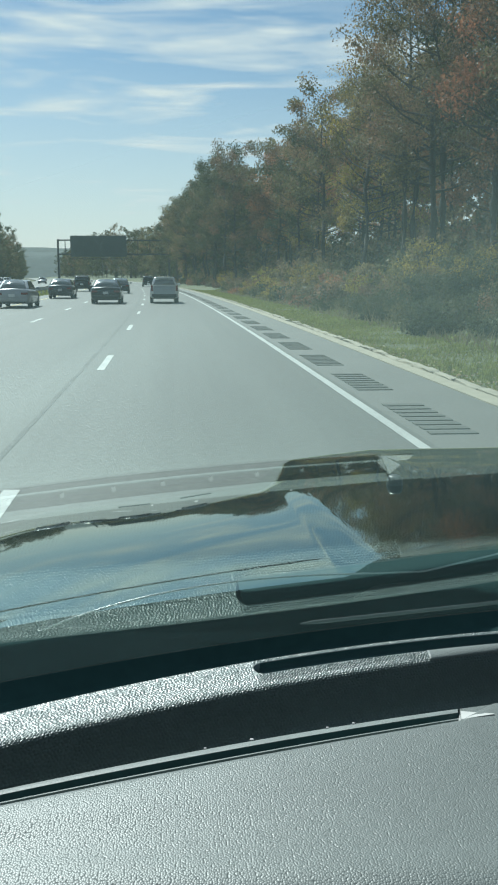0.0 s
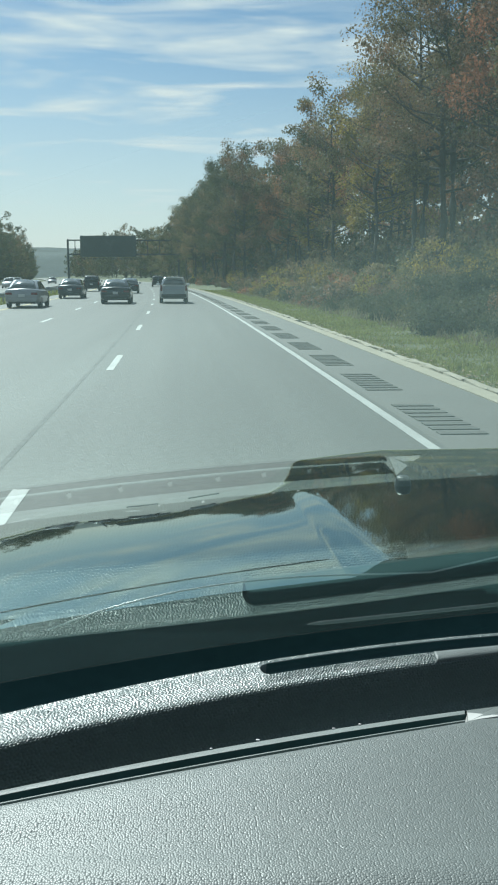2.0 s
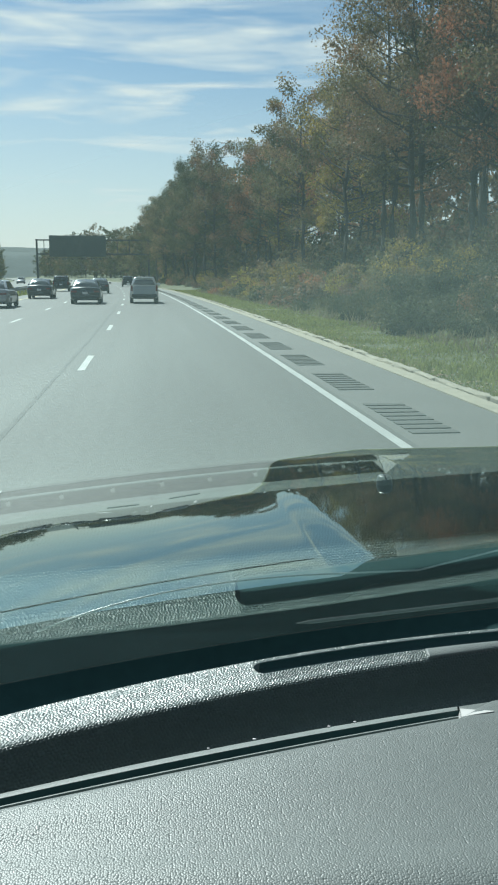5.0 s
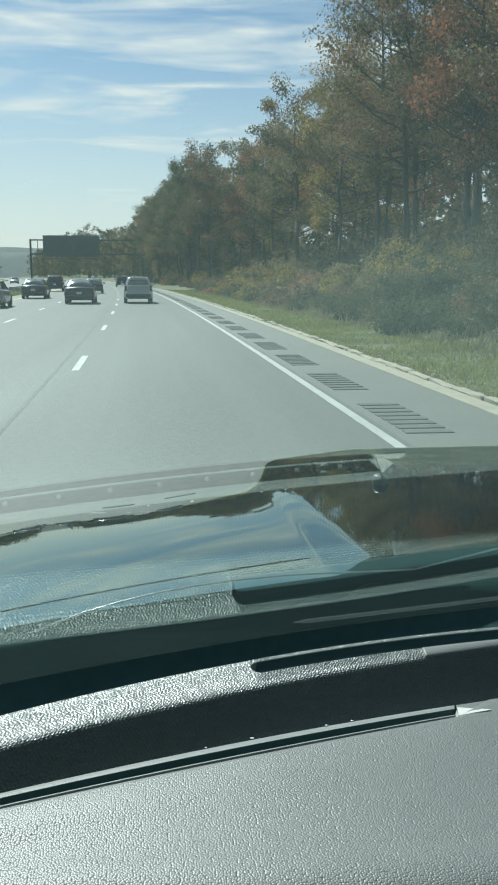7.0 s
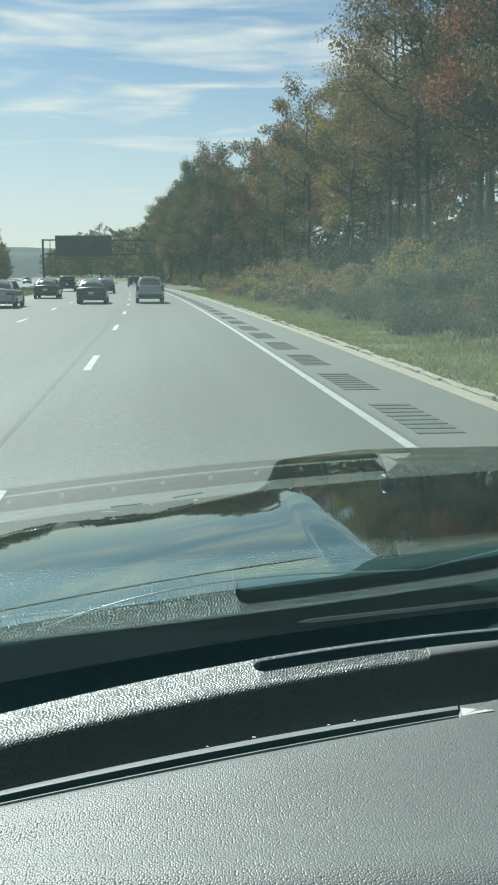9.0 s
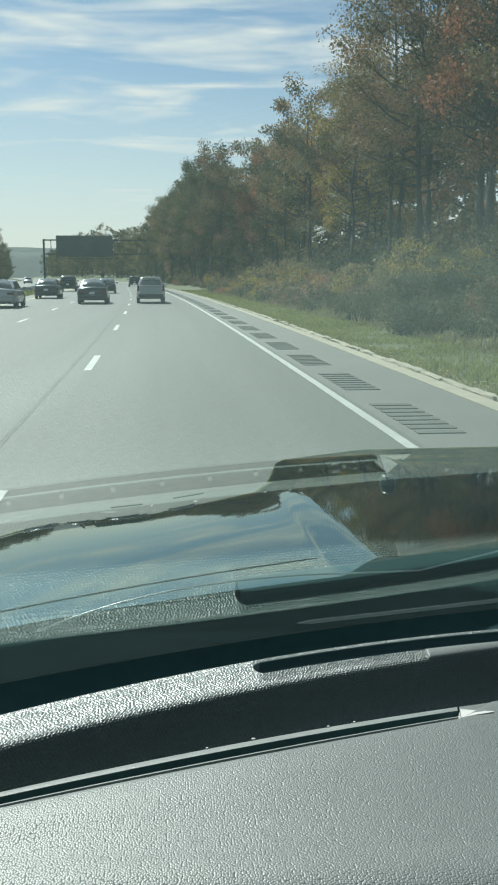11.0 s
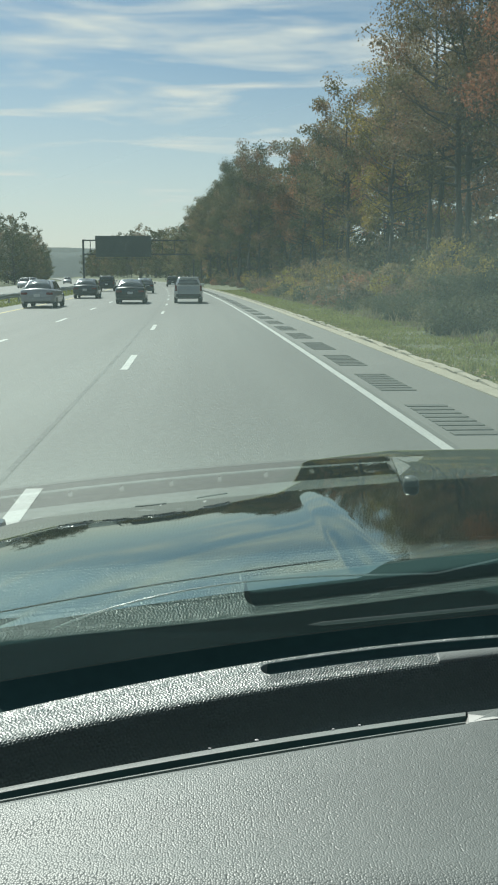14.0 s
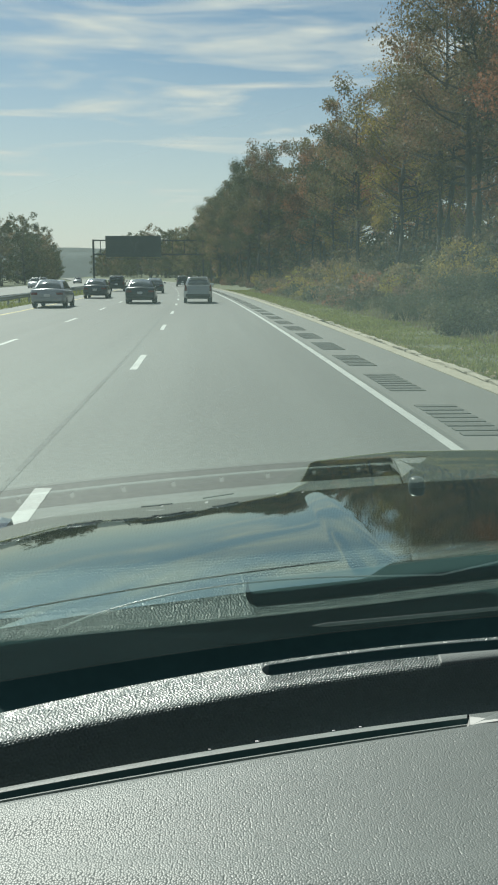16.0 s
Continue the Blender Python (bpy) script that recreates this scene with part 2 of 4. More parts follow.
PAINTS = {n: material("car_paint_" + n, c, 0.35, metal=0.25, vary=0.04, coat=0.8) for n, c in (
    ("black", (0.014, 0.016, 0.018)), ("charcoal", (0.035, 0.04, 0.045)),
    ("silver", (0.32, 0.33, 0.34)), ("steel", (0.33, 0.37, 0.40)), ("white", (0.7, 0.7, 0.69)))}
DASH = material("grained_dash", (0.052, 0.076, 0.073), 0.5, coat=0.5, coat_rough=0.24, vary=0.12, scale=6, fine=120, bump=0.5, bump_scale=1400, distance=0.0003, spec=0.6, tint=(0.83, 0.97, 0.93))
# pad and strip grain carry crease shade in their colour
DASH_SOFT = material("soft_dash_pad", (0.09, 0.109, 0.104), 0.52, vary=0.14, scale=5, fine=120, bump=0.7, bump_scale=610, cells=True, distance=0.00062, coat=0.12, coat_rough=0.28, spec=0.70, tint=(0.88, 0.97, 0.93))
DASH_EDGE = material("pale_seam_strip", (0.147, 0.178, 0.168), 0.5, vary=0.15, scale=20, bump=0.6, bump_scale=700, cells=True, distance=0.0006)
# pale colour stands in for sunlight on the wedge
WEDGE = material("sunlit_wedge", (0.4, 0.42, 0.4), 0.5, vary=0.1, scale=20)
DARK = material("black_plastic", (0.0012, 0.0056, 0.0068), 0.9, vary=0.1, bump=0.2, bump_scale=200, spec=0.02)
LIP = material("black_dash_lip", (0.028, 0.066, 0.066), 0.75, vary=0.12, scale=8, bump=0.2, bump_scale=200, spec=0.1)
# dark colour stands in for the shade inside slot and groove
SLOT = material("recess_shade", (0.026, 0.068, 0.070), 0.55, spec=0.3, vary=0.1, bump=0.3, bump_scale=500, distance=0.0005)
WIPER = material("wiper_satin", (0.16, 0.18, 0.18), 0.28, vary=0.05, spec=0.8)
LINING = material("cabin_lining", (0.025, 0.025, 0.025), 0.9, vary=0.1)
HOODPAINT = material("hood_paint", (0.300, 0.385, 0.312), 0.035, metal=1.0, vary=0.03)
SEAL = material("rubber_seal", (0.05, 0.06, 0.06), 0.6, vary=0.15)
NOZZLE = material("nozzle_plastic", (0.012, 0.017, 0.017), 0.42, vary=0.05)
GLASS = windshield_glass()


# ---- helpers of this scene ----
def mesh_of(name, verts, faces, mat, smooth=False):
    me = bpy.data.meshes.new(name)
    me.from_pydata([tuple(v) for v in verts], [], [tuple(f) for f in faces])
    me.materials.append(mat)
    if smooth:
        me.shade_smooth()
    me.update()
    return me


def part(name, bm, mat, parent=None, label="", smooth=False):
    """Links a bmesh as one mesh object, under parent if one is given."""
    me = bpy.data.meshes.new(name)
    bm.to_mesh(me)
    bm.free()
    me.materials.append(mat)
    if smooth:
        me.shade_smooth()
    ob = new(name, me)
    if parent:
        ob.parent = parent
    return tagged(ob, label)


def part_mesh(name, me, parent=None, label=""):
    ob = new(name, me)
    if parent:
        ob.parent = parent
    return tagged(ob, label)


def box(bm, cx, cy, cz, sx, sy, sz, bevel=0.0, turn=None):
    m = Matrix.Translation((cx, cy, cz)) @ (turn or Matrix()) @ Matrix.Diagonal((sx, sy, sz, 1))
    r = bmesh.ops.create_cube(bm, size=1, matrix=m)
    if bevel:
        edges = list({e for v in r["verts"] for e in v.link_edges})
        bmesh.ops.bevel(bm, geom=edges, offset=bevel, segments=2, affect="EDGES", profile=0.6)
    return bm


def boxes(*rows, bevel=0.0):
    bm = bmesh.new()
    for r in rows:
        box(bm, *r, bevel=bevel)
    return bm


def rod(bm, a, b, r1, r2=None, seg=8):
    a, b = Vector(a), Vector(b)
    m = Matrix.Translation((a + b) / 2) @ (b - a).to_track_quat("Z", "Y").to_matrix().to_4x4()
    bmesh.ops.create_cone(bm, cap_ends=True, segments=seg, radius1=r1, radius2=r1 if r2 is None else r2, depth=(b - a).length, matrix=m)
    return bm


def loft(rows, closed=False, caps=False):
    """Quads between rows of equally many points."""
    bm = bmesh.new()
    made = [[bm.verts.new(p) for p in row] for row in rows]
    n = len(rows[0])
    for a, b in zip(made, made[1:]):
        for i in range(n if closed else n - 1):
            j = (i + 1) % n
            bm.faces.new((a[i], a[j], b[j], b[i]))
    if caps:
        bm.faces.new(made[0][::-1])
        bm.faces.new(made[-1])
    bmesh.ops.recalc_face_normals(bm, faces=bm.faces)
    return bm


def smooth01(v):
    v = min(1.0, max(0.0, v))
    return v * v * (3 - 2 * v)


def bend(y):
    """How far the road has swung to the left at y metres ahead."""
    if y < 0:
        return 0.0
    return -0.0002 * y * y if y < 420 else -0.0002 * 420 * 420 - 0.168 * (y - 420)


def rough_noise(x, y, s):
    return noise.noise(Vector((x * s, y * s, 3.7)))


def lie(u, y):
    """Height of the ground u metres to the side of the road's axis."""
    if -10.0 < u < 4.4:
        return -0.06
    if u >= 4.35:
        z = -0.04 - 0.12 * smooth01((u - 4.35) / 2.0) + 1.1 * smooth01((u - 7.5) / 6) + 2.2 * smooth01((u - 13) / 40) + 4.0 * smooth01((u - 27) / 22)
        return z + 0.07 * rough_noise(u, y, 0.5) * smooth01((u - 4.4) / 1.5) + 0.5 * rough_noise(u, y, 0.06) * smooth01((u - 10) / 20)
    z = -0.04 - 0.25 * smooth01((-10 - u) / 3)
    return z + 0.05 * rough_noise(u, y, 0.4) * smooth01((-10.2 - u) / 1.5)


# ---- ground and road ----
def strip(u0, u1, y0, y1, z, step=4.0):
    n = max(1, int((y1 - y0) / step))
    rows = []
    for i in range(n + 1):
        y = y0 + (y1 - y0) * i / n
        rows.append([(u0 + bend(y), y, z), (u1 + bend(y), y, z)])
    return loft(rows)


def slab(u0, u1, y0, y1, top, bottom, step=4.0):
    n = max(1, int((y1 - y0) / step))
    rows = []
    for i in range(n + 1):
        y = y0 + (y1 - y0) * i / n
        b = bend(y)
        rows.append([(u0 + b, y, top), (u1 + b, y, top), (u1 + b, y, bottom), (u0 + b, y, bottom)])
    return loft(rows, closed=True, caps=True)


def build_ground():
    us = [-4000, -1500, -500, -200, -100, -60, -45, -36, -30, -25, -20, -16, -14, -13, -12, -11, -10.4, -10, -9.8, -6, -2, 2, 4.2, 4.36, 4.7, 5, 5.5,
          6, 6.6, 7.2, 8, 9, 10, 11, 12, 13, 15, 18, 22, 25, 28, 31, 34, 37, 41, 45, 50, 80, 160, 500, 1500, 4000]
    ys = [-1500, -400, -100] + list(range(-60, 120, 3)) + list(range(120, 430, 10)) + [460, 520, 600, 720, 900, 1200, 1700, 2400, 3400, 4500]
    rows = [[(u + bend(y) if abs(u) < 600 else u, y, lie(u, y)) for u in us] for y in ys]
    return tagged(part("ground", loft(rows), SOIL, smooth=True), "dark earth and leaf litter under verge and woods", "ground", kind="structure")


build_ground()
tagged(part("road", slab(-8.75, 2.55, -60, 900, 0.0, -0.2), ASPHALT), "sunlit grey asphalt highway with three lanes", "road", kind="structure")
tagged(part("shoulder", slab(2.554, 4.1, -60, 900, -0.004, -0.2), SHOULDER), "narrow paved shoulder of worn grey asphalt", "road shoulder", kind="structure")
tagged(part("inner_shoulder", slab(-9.95, -8.754, -60, 900, -0.004, -0.2), SHOULDER), "paved shoulder beside the grass median", "road shoulder", kind="structure")
tagged(part("opposite_road", slab(-27, -16.5, -60, 900, 0.0, -0.4, 8), ASPHALT), "far carriageway of the highway behind the guardrail", "road", kind="structure")
tagged(part("edge_line", strip(2.35, 2.47, -30, 420, 0.004), PAINT), "solid white edge line with worn paint", "road marking", kind="structure")
tagged(part("inner_edge_line", strip(-8.62, -8.48, -30, 420, 0.004), YELLOW), "solid yellow line along the median shoulder", "road marking", kind="structure")
for lane_u, first in ((-1.26, 3.9), (-4.92, 9.0)):
    for i in range(18):
        y0 = first + 12.2 * i
        tagged(part("lane_dash", strip(lane_u - 0.065, lane_u + 0.065, y0, y0 + 3.05, 0.004, 1.1), PAINT), "white painted dash between two lanes",
               "road marking", group="lane dashes", kind="structure")


def build_rumble():
    rows = [(2.95, -2 + 3.75 * g + 0.3 * k) for g in range(48) for k in range(8)]
    bm = bmesh.new()
    for u, y in rows:
        box(bm, u + bend(y), y, 0.0, 0.52, 0.17, 0.016)
    return tagged(part("rumble_strip", bm, GROOVE), "groups of dark milled grooves along the shoulder", "rumble strip", kind="stuff")


build_rumble()
tagged(part("tar_joint", strip(-1.62, -1.56, -20, 260, 0.003), TAR), "dark tar joint beside the lane line", "road joint", kind="structure")


def guardrail(u, y0, y1, name_label, height=0.68):
    base = new("guardrail")
    base.location = (u + bend(y0), y0, lie(u, y0))
    n = max(1, int((y1 - y0) / 4))
    prof = [(0.0, 0.0), (0.05, 0.05), (0.05, 0.09), (0.0, 0.14), (0.0, 0.17), (0.05, 0.22), (0.05, 0.26), (0.0, 0.31)]
    rows = []
    for i in range(n + 1):
        y = y0 + (y1 - y0) * i / n
        rows.append([(u + bend(y) + a - base.location.x, y - base.location.y, lie(u, y) + height - 0.31 + h - base.location.z) for a, h in prof])
    part("rail", loft(rows), STEEL, base)
    post = boxes((0, 0, 0.3, 0.1, 0.14, 0.75))
    me = bpy.data.meshes.new("post")
    post.to_mesh(me)
    post.free()
    me.materials.append(STEEL)
    for i in range(n + 1):
        y = y0 + (y1 - y0) * i / n
        ob = part_mesh("post", me, base)
        ob.location = (u + bend(y) - 0.06 - base.location.x, y - base.location.y, lie(u, y) - base.location.z)
    return tagged(base, name_label, "guardrail")


guardrail(-12.2, 20, 330, "long weathered steel guardrail in the grass median")
guardrail(5.4, 150, 210, "rusty steel guardrail beside the shoulder below the trees")


def tube(verts, faces, path, radii, seg):
    start = len(verts)
    for k, (p, r) in enumerate(zip(path, radii)):
        a = path[min(k + 1, len(path) - 1)] - path[max(k - 1, 0)]
        q = a.to_track_quat("Z", "Y")
        for i in range(seg):
            t = 2 * math.pi * i / seg
            verts.append(p + q @ Vector((r * math.cos(t), r * math.sin(t), 0)))
    for k in range(len(path) - 1):
        for i in range(seg):
            j = (i + 1) % seg
            faces.append((start + k * seg + i, start + k * seg + j, start + (k + 1) * seg + j, start + (k + 1) * seg + i))


# ---- the car that carries the camera ----
def far_edge(x):
    return -0.396 * x * x + 0.3687 * x + 0.7861


def crease(x):
    return -0.3094 * x * x + 0.3726 * x + 0.7282


FOOT = -0.3686


def face_foot(x):
    """Where the face of the ridge ends on the pale seam strip."""
    return (-0.2123 * x * x + 0.297 * x + 0.6882) * 0.95


def pad_start(x):
    return (-0.1078 * x * x + 0.2887 * x + 0.6757) * 0.95 + 0.0025


def far_reach(x):
    return 1.0251 - 0.0182 * x


def foot_reach(x):
    """Scales the seam along the camera's rays, fitted to its mirror image in view."""
    return 1.0422 + 0.0542 * x


def pad_reach(x):
    return 0.9986 + 0.0542 * x


def channel(x):
    """How open the groove beside the seam strip is: it closes in a wedge."""
    return 1 - min(1.0, max(0.0, (x - 0.2445) / 0.0335))


def glass_depth(x, z):
    """The windshield, steep at its foot and flatter above."""
    h = z + 0.4
    k = min(h, 0.4)
    return 0.8772 + 0.3144 * x - 0.2288 * x * x - 1.168 * k - 0.3821 * k * k + 0.4431 * k ** 3 - 1.261 * (h - k)


def hood_rear(x):
    return 1.065 + 0.1 * x


def hood_root(x):
    return 0.1892 * x * x + 0.2177 * x + 1.0328


def hood_height(x, y):
    t = max(0.0, y - hood_root(min(x, 0.5)))
    k = min(1.3, t / 1.07)
    side = min(0.0, x - 0.5)
    if x > 0.95:
        side = x - 0.95
    low = 1 - smooth01((x - 0.165) / 0.125)
    z = -0.370 - 0.02 * t - 0.012 * t * t - side * side * (0.085 + 0.035 * k)
    z -= low * (0.055 * max(0.0, (k - 0.34) / 0.66) ** 2 + 0.02 * smooth01((x + 0.3) / 0.3) * max(0.0, (k - 0.22) / 0.6) ** 1.5)
    z -= (1 - low) * 0.03 * max(0.0, (k - 0.4) / 0.6) ** 2
    # swelling right of the crease, highest near the glass
    crest = 0.253 - 0.042 * (y - 1.237)
    z += 0.019 * smooth01((x - crest + 0.045) / 0.05) * max(0.0, 1 - t / 0.74)
    over = max(0.0, t - 1.0)
    return z - 1.6 * over * over


def spread(a, b, n):
    return [a + (b - a) * i / (n - 1) for i in range(n)]


def ridge_reach(x, y):
    return 1 + (far_reach(x) - 1) * (y - crease(x)) / (far_edge(x) - crease(x))


def pebbles(u, v, pitch, seed):
    """Height from 0 to 1 of a leather grain: uneven domed pebbles with creases between them."""
    jitter = np.random.default_rng(seed).random((128, 128, 2)) * 0.62 - 0.31
    a, b = u / pitch, v / (pitch * 0.87)
    row = np.floor(b).astype(int)
    first, second = np.full(u.shape, 9.0), np.full(u.shape, 9.0)
    for dr in (-1, 0, 1):
        r = row + dr
        shift = 0.5 * (r % 2)
        col = np.floor(a - shift).astype(int)
        for dc in (-1, 0, 1):
            c = col + dc
            j = jitter[r % 128, c % 128]
            d = np.hypot(a - (c + 0.5 + shift + j[..., 0]), (b - (r + 0.5 + j[..., 1])) * 0.87)
            second = np.minimum(second, np.maximum(first, d))
            first = np.minimum(first, d)
    return 1 - (1 - np.clip((second - first) / 0.6, 0, 1)) ** 2


RIDGE_STEPS = (6, 7, 18, 2, 1, 1, 1, 2, 22, 22, 8, 6, 7, 13, 18, 16, 12, 6, 6, 8)


def grained_ridge(profile, open_slot, pitch, relief):
    """The ridge as a fine sheet whose leather grain is real relief."""
    xs = np.array(spread(-0.44, -0.25, 14) + spread(-0.2493, 0.46, 1160) + spread(0.475, 1.32, 60))
    ks = np.concatenate([[i + j / n for j in range(n)] for i, n in enumerate(RIDGE_STEPS)] + [[len(RIDGE_STEPS)]])
    p = np.empty((len(xs), len(ks), 3))
    for i, x in enumerate(xs):
        knots = np.array(profile(float(x)))
        for c in range(3):
            p[i, :, c] = np.interp(ks, np.arange(len(knots)), knots[:, c])
    soft = np.where((ks > 2.6) & (ks < 8.4), 0.0, 1.0)[None, 1:-1, None]
    for _ in range(5):
        p[:, 1:-1] += soft * 0.25 * (p[:, :-2] - 2 * p[:, 1:-1] + p[:, 2:])
    n = np.cross(np.gradient(p, axis=0), np.gradient(p, axis=1))
    n /= np.linalg.norm(n, axis=2)[..., None] + 1e-12
    turned = n[:, 60, 2].mean() < 0
    run = np.linalg.norm(np.diff(p, axis=1), axis=2)
    along = np.concatenate([np.zeros((len(xs), 1)), np.cumsum(run, axis=1)], axis=1)
    along -= along[:, np.searchsorted(ks, 12)][:, None]
    depth = 1 - pebbles(np.repeat(xs[:, None], len(ks), 1), along, pitch, 17)
    fade = np.clip(np.minimum(xs + 0.25, 0.46 - xs) / 0.01, 0, 1)[:, None] * np.ones(len(ks))
    slot = np.array([open_slot(float(x)) for x in xs]) > 0.02
    fade[np.ix_(slot, (ks > 3.4) & (ks < 7.6))] = 0
    p -= n * ((-1 if turned else 1) * relief * depth * fade)[..., None]
    w = len(ks)
    i, j = np.meshgrid(np.arange(len(xs) - 1), np.arange(w - 1), indexing="ij")
    a = (i * w + j).ravel()
    quads = np.stack([a, a + 1, a + w + 1, a + w] if turned else [a, a + w, a + w + 1, a + 1], axis=1)
    me = bpy.data.meshes.new("dashboard")
    me.from_pydata(p.reshape(-1, 3).tolist(), [], quads.tolist())
    me.materials.append(DASH)
    me.shade_smooth()
    return me


def build_own_car():
    car = new("passenger_car")
    tagged(car, "dark car with grained grey dashboard under a raked windshield", "car")

    def at(x, y, z, k=1.0):
        return (x * k, y * k, z * k + EYE)

    xs = sorted({round(v, 4) for v in spread(-0.44, 1.32, 177) + spread(0.0725, 0.0895, 18) + spread(0.236, 0.28, 23)})
    # ridge below the windshield, with the demister slot
    def open_slot(x):
        return (1 - (1 - min(1.0, max(0.0, (x - 0.074) / 0.012))) ** 2) ** 0.5

    def ridge_profile(x):
        f, c, b = far_edge(x), crease(x), face_foot(x)
        gap = open_slot(x)
        s0, s1 = f - 0.0205 + 0.0095 * gap, f - 0.0215 - 0.0135 * gap
        deep = 0.035 * (1 if gap > 0.02 else 0)
        near = min(0.008, 0.4 * (s1 - c))
        row = [at(x, y, z, ridge_reach(x, y)) for y, z in (
            (f + 0.002, -0.368), (f, -0.3633), (f - 0.004, -0.3608), (s0 + 0.002, -0.3602), (s0, -0.3602 - 0.001 * gap), (s0 - 0.0005, -0.3602 - deep),
            (s1 + 0.0005, -0.3602 - deep), (s1, -0.3602 - 0.001 * gap), (s1 - 0.002, -0.3602), ((s1 + c + near) / 2, -0.3606), (c + near, -0.3617),
            (c + 0.003, -0.3630), (c, -0.3650))]
        foot = Vector(at(x, b, FOOT, foot_reach(x)))
        row += [at(x, c - d, z) for d, z in ((0.002, -0.3685), (0.006, -0.376), (0.012, -0.388), (0.018, -0.399), (0.025, -0.406))]
        return row + [tuple(foot + Vector((0, d, z))) for d, z in ((0.009, -0.022), (0.002, -0.012), (0, 0))]

    dash = part_mesh("dashboard", grained_ridge(ridge_profile, open_slot, 0.0031, 0.0014), car, "grained black plastic ridge with a long demister slot")
    # black fall of the dash towards the glass, and a dark sheet for the slot's shade
    rows = []
    for x in xs:
        r, z = far_reach(x), -0.3575
        a, b = Vector(at(x, far_edge(x) + 0.001, -0.3675, r)), Vector(at(x * r, glass_depth(x * r, z) - 0.001, z))
        rows.append([tuple(b), tuple(a.lerp(b, 0.6) + Vector((0, 0, -0.003))), tuple(a.lerp(b, 0.2) + Vector((0, 0, -0.004))), tuple(a)])
    part("dash_lip", loft(rows), LIP, dash, "black edge of the dash at the glass", smooth=True)
    part("slot_throat", loft([[at(x, far_edge(x) - d, z, ridge_reach(x, far_edge(x) - d)) for d, z in ((0.0118, -0.3613), (0.0125, -0.369), (0.022, -0.3705), (0.0345, -0.367))] for x in xs if x > 0.080]),
         SLOT, dash, "dark sheet for the shade in the demister slot", smooth=True)
    plate = []
    for x in [v for v in xs if 0.245 < v < 0.62]:
        s, c = far_edge(x) - 0.0375, crease(x) + 0.001
        plate.append([at(x, s + (c - s) * k, z, ridge_reach(x, s + (c - s) * k)) for k, z in (
            (0.0, -0.3630), (0.0, -0.3598), (0.07, -0.3591), (0.4, -0.3597), (0.65, -0.3606), (0.85, -0.3619), (1.0, -0.3636), (1.0, -0.3660))])
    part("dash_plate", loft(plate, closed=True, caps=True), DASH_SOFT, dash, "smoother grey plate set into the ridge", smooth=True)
    # pale seam strip, the black groove beside it with its thin inner lip, and the wedge that closes it
    def between(x, k, dz=0.0):
        """A point on the way from the foot of the face to the pad."""
        a, b = Vector(at(x, face_foot(x), FOOT, foot_reach(x))), Vector(at(x, pad_start(x), FOOT - 0.008, pad_reach(x)))
        return tuple(a.lerp(b, k) + Vector((0, 0, dz)))

    open_xs = [v for v in xs if v < 0.2792]
    rows = [[between(x, 0.0, -0.004), between(x, 0.02, 0.0006), between(x, 0.2, 0.0012), between(x, 0.335, 0.0006), between(x, 0.34, -0.002)] for x in open_xs if channel(x) > 0.98]
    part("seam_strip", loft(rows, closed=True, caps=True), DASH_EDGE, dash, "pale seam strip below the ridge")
    rows = []
    for x in [v for v in open_xs if channel(v) < 0.985]:
        c = channel(x)
        rows.append([between(x, 0.0, -0.004), between(x, 0.015, 0.0004), between(x, 0.5 * c + 0.02, 0.0008), between(x, c + 0.03, 0.0005), between(x, c + 0.035, -0.003)])
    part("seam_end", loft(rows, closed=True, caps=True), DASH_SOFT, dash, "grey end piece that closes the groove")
    rows = [[between(x, 0.337, 0.0002), between(x, 0.37, -0.010), between(x, 0.9, -0.010), between(x, 1.0, -0.004)] for x in open_xs]
    part("seam_groove", loft(rows), SLOT, dash, "black groove beside the seam strip")
    rows = [[between(x, 0.74, -0.012), between(x, 0.75, -0.0004), between(x, 0.81, -0.0004), between(x, 0.82, -0.012)] for x in open_xs if channel(x) > 0.98]
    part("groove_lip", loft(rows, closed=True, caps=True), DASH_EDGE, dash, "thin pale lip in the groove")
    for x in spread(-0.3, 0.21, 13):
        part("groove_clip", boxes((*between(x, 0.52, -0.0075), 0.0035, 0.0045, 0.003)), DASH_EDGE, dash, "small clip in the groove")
    rows = []
    for x, lift in ((0.2425, -0.010), (0.2465, 0.0010), (0.260, 0.0012), (0.2780, 0.0010)):
        w = max(0.06, 0.78 * channel(x))
        rows.append([between(x, 1 - w, -0.012), between(x, 1 - w, lift), between(x, 0.98, lift), between(x, 0.98, -0.012)])
    part("seam_wedge", loft(rows, closed=True, caps=True), WEDGE, dash, "wedge at the seam strip's end, sunlight painted pale")
    # soft pad nearest the camera
    rows = []
    for x in xs:
        s, k = pad_start(x), pad_reach(x)
        e = 0.549 - 0.06 * x
        near = Vector(at(x, s, FOOT - 0.008, k))
        edge = Vector(between(x, 0.0, 0.001)).lerp(near, channel(x))
        p = [at(x, s - 0.03, FOOT - 0.0045, k)]
        p += [at(x, e + (s - 0.03 - e) * (1 - v), FOOT - 0.0045 - 0.0035 * v, k) for v in (0.33, 0.66, 1.0)]
        p += [at(x, e - d, FOOT - 0.01 - v, k) for d, v in ((0.012, -0.0032), (0.03, -0.0042), (0.055, 0.0), (0.085, 0.02), (0.115, 0.058), (0.135, 0.103), (0.14, 0.22))]
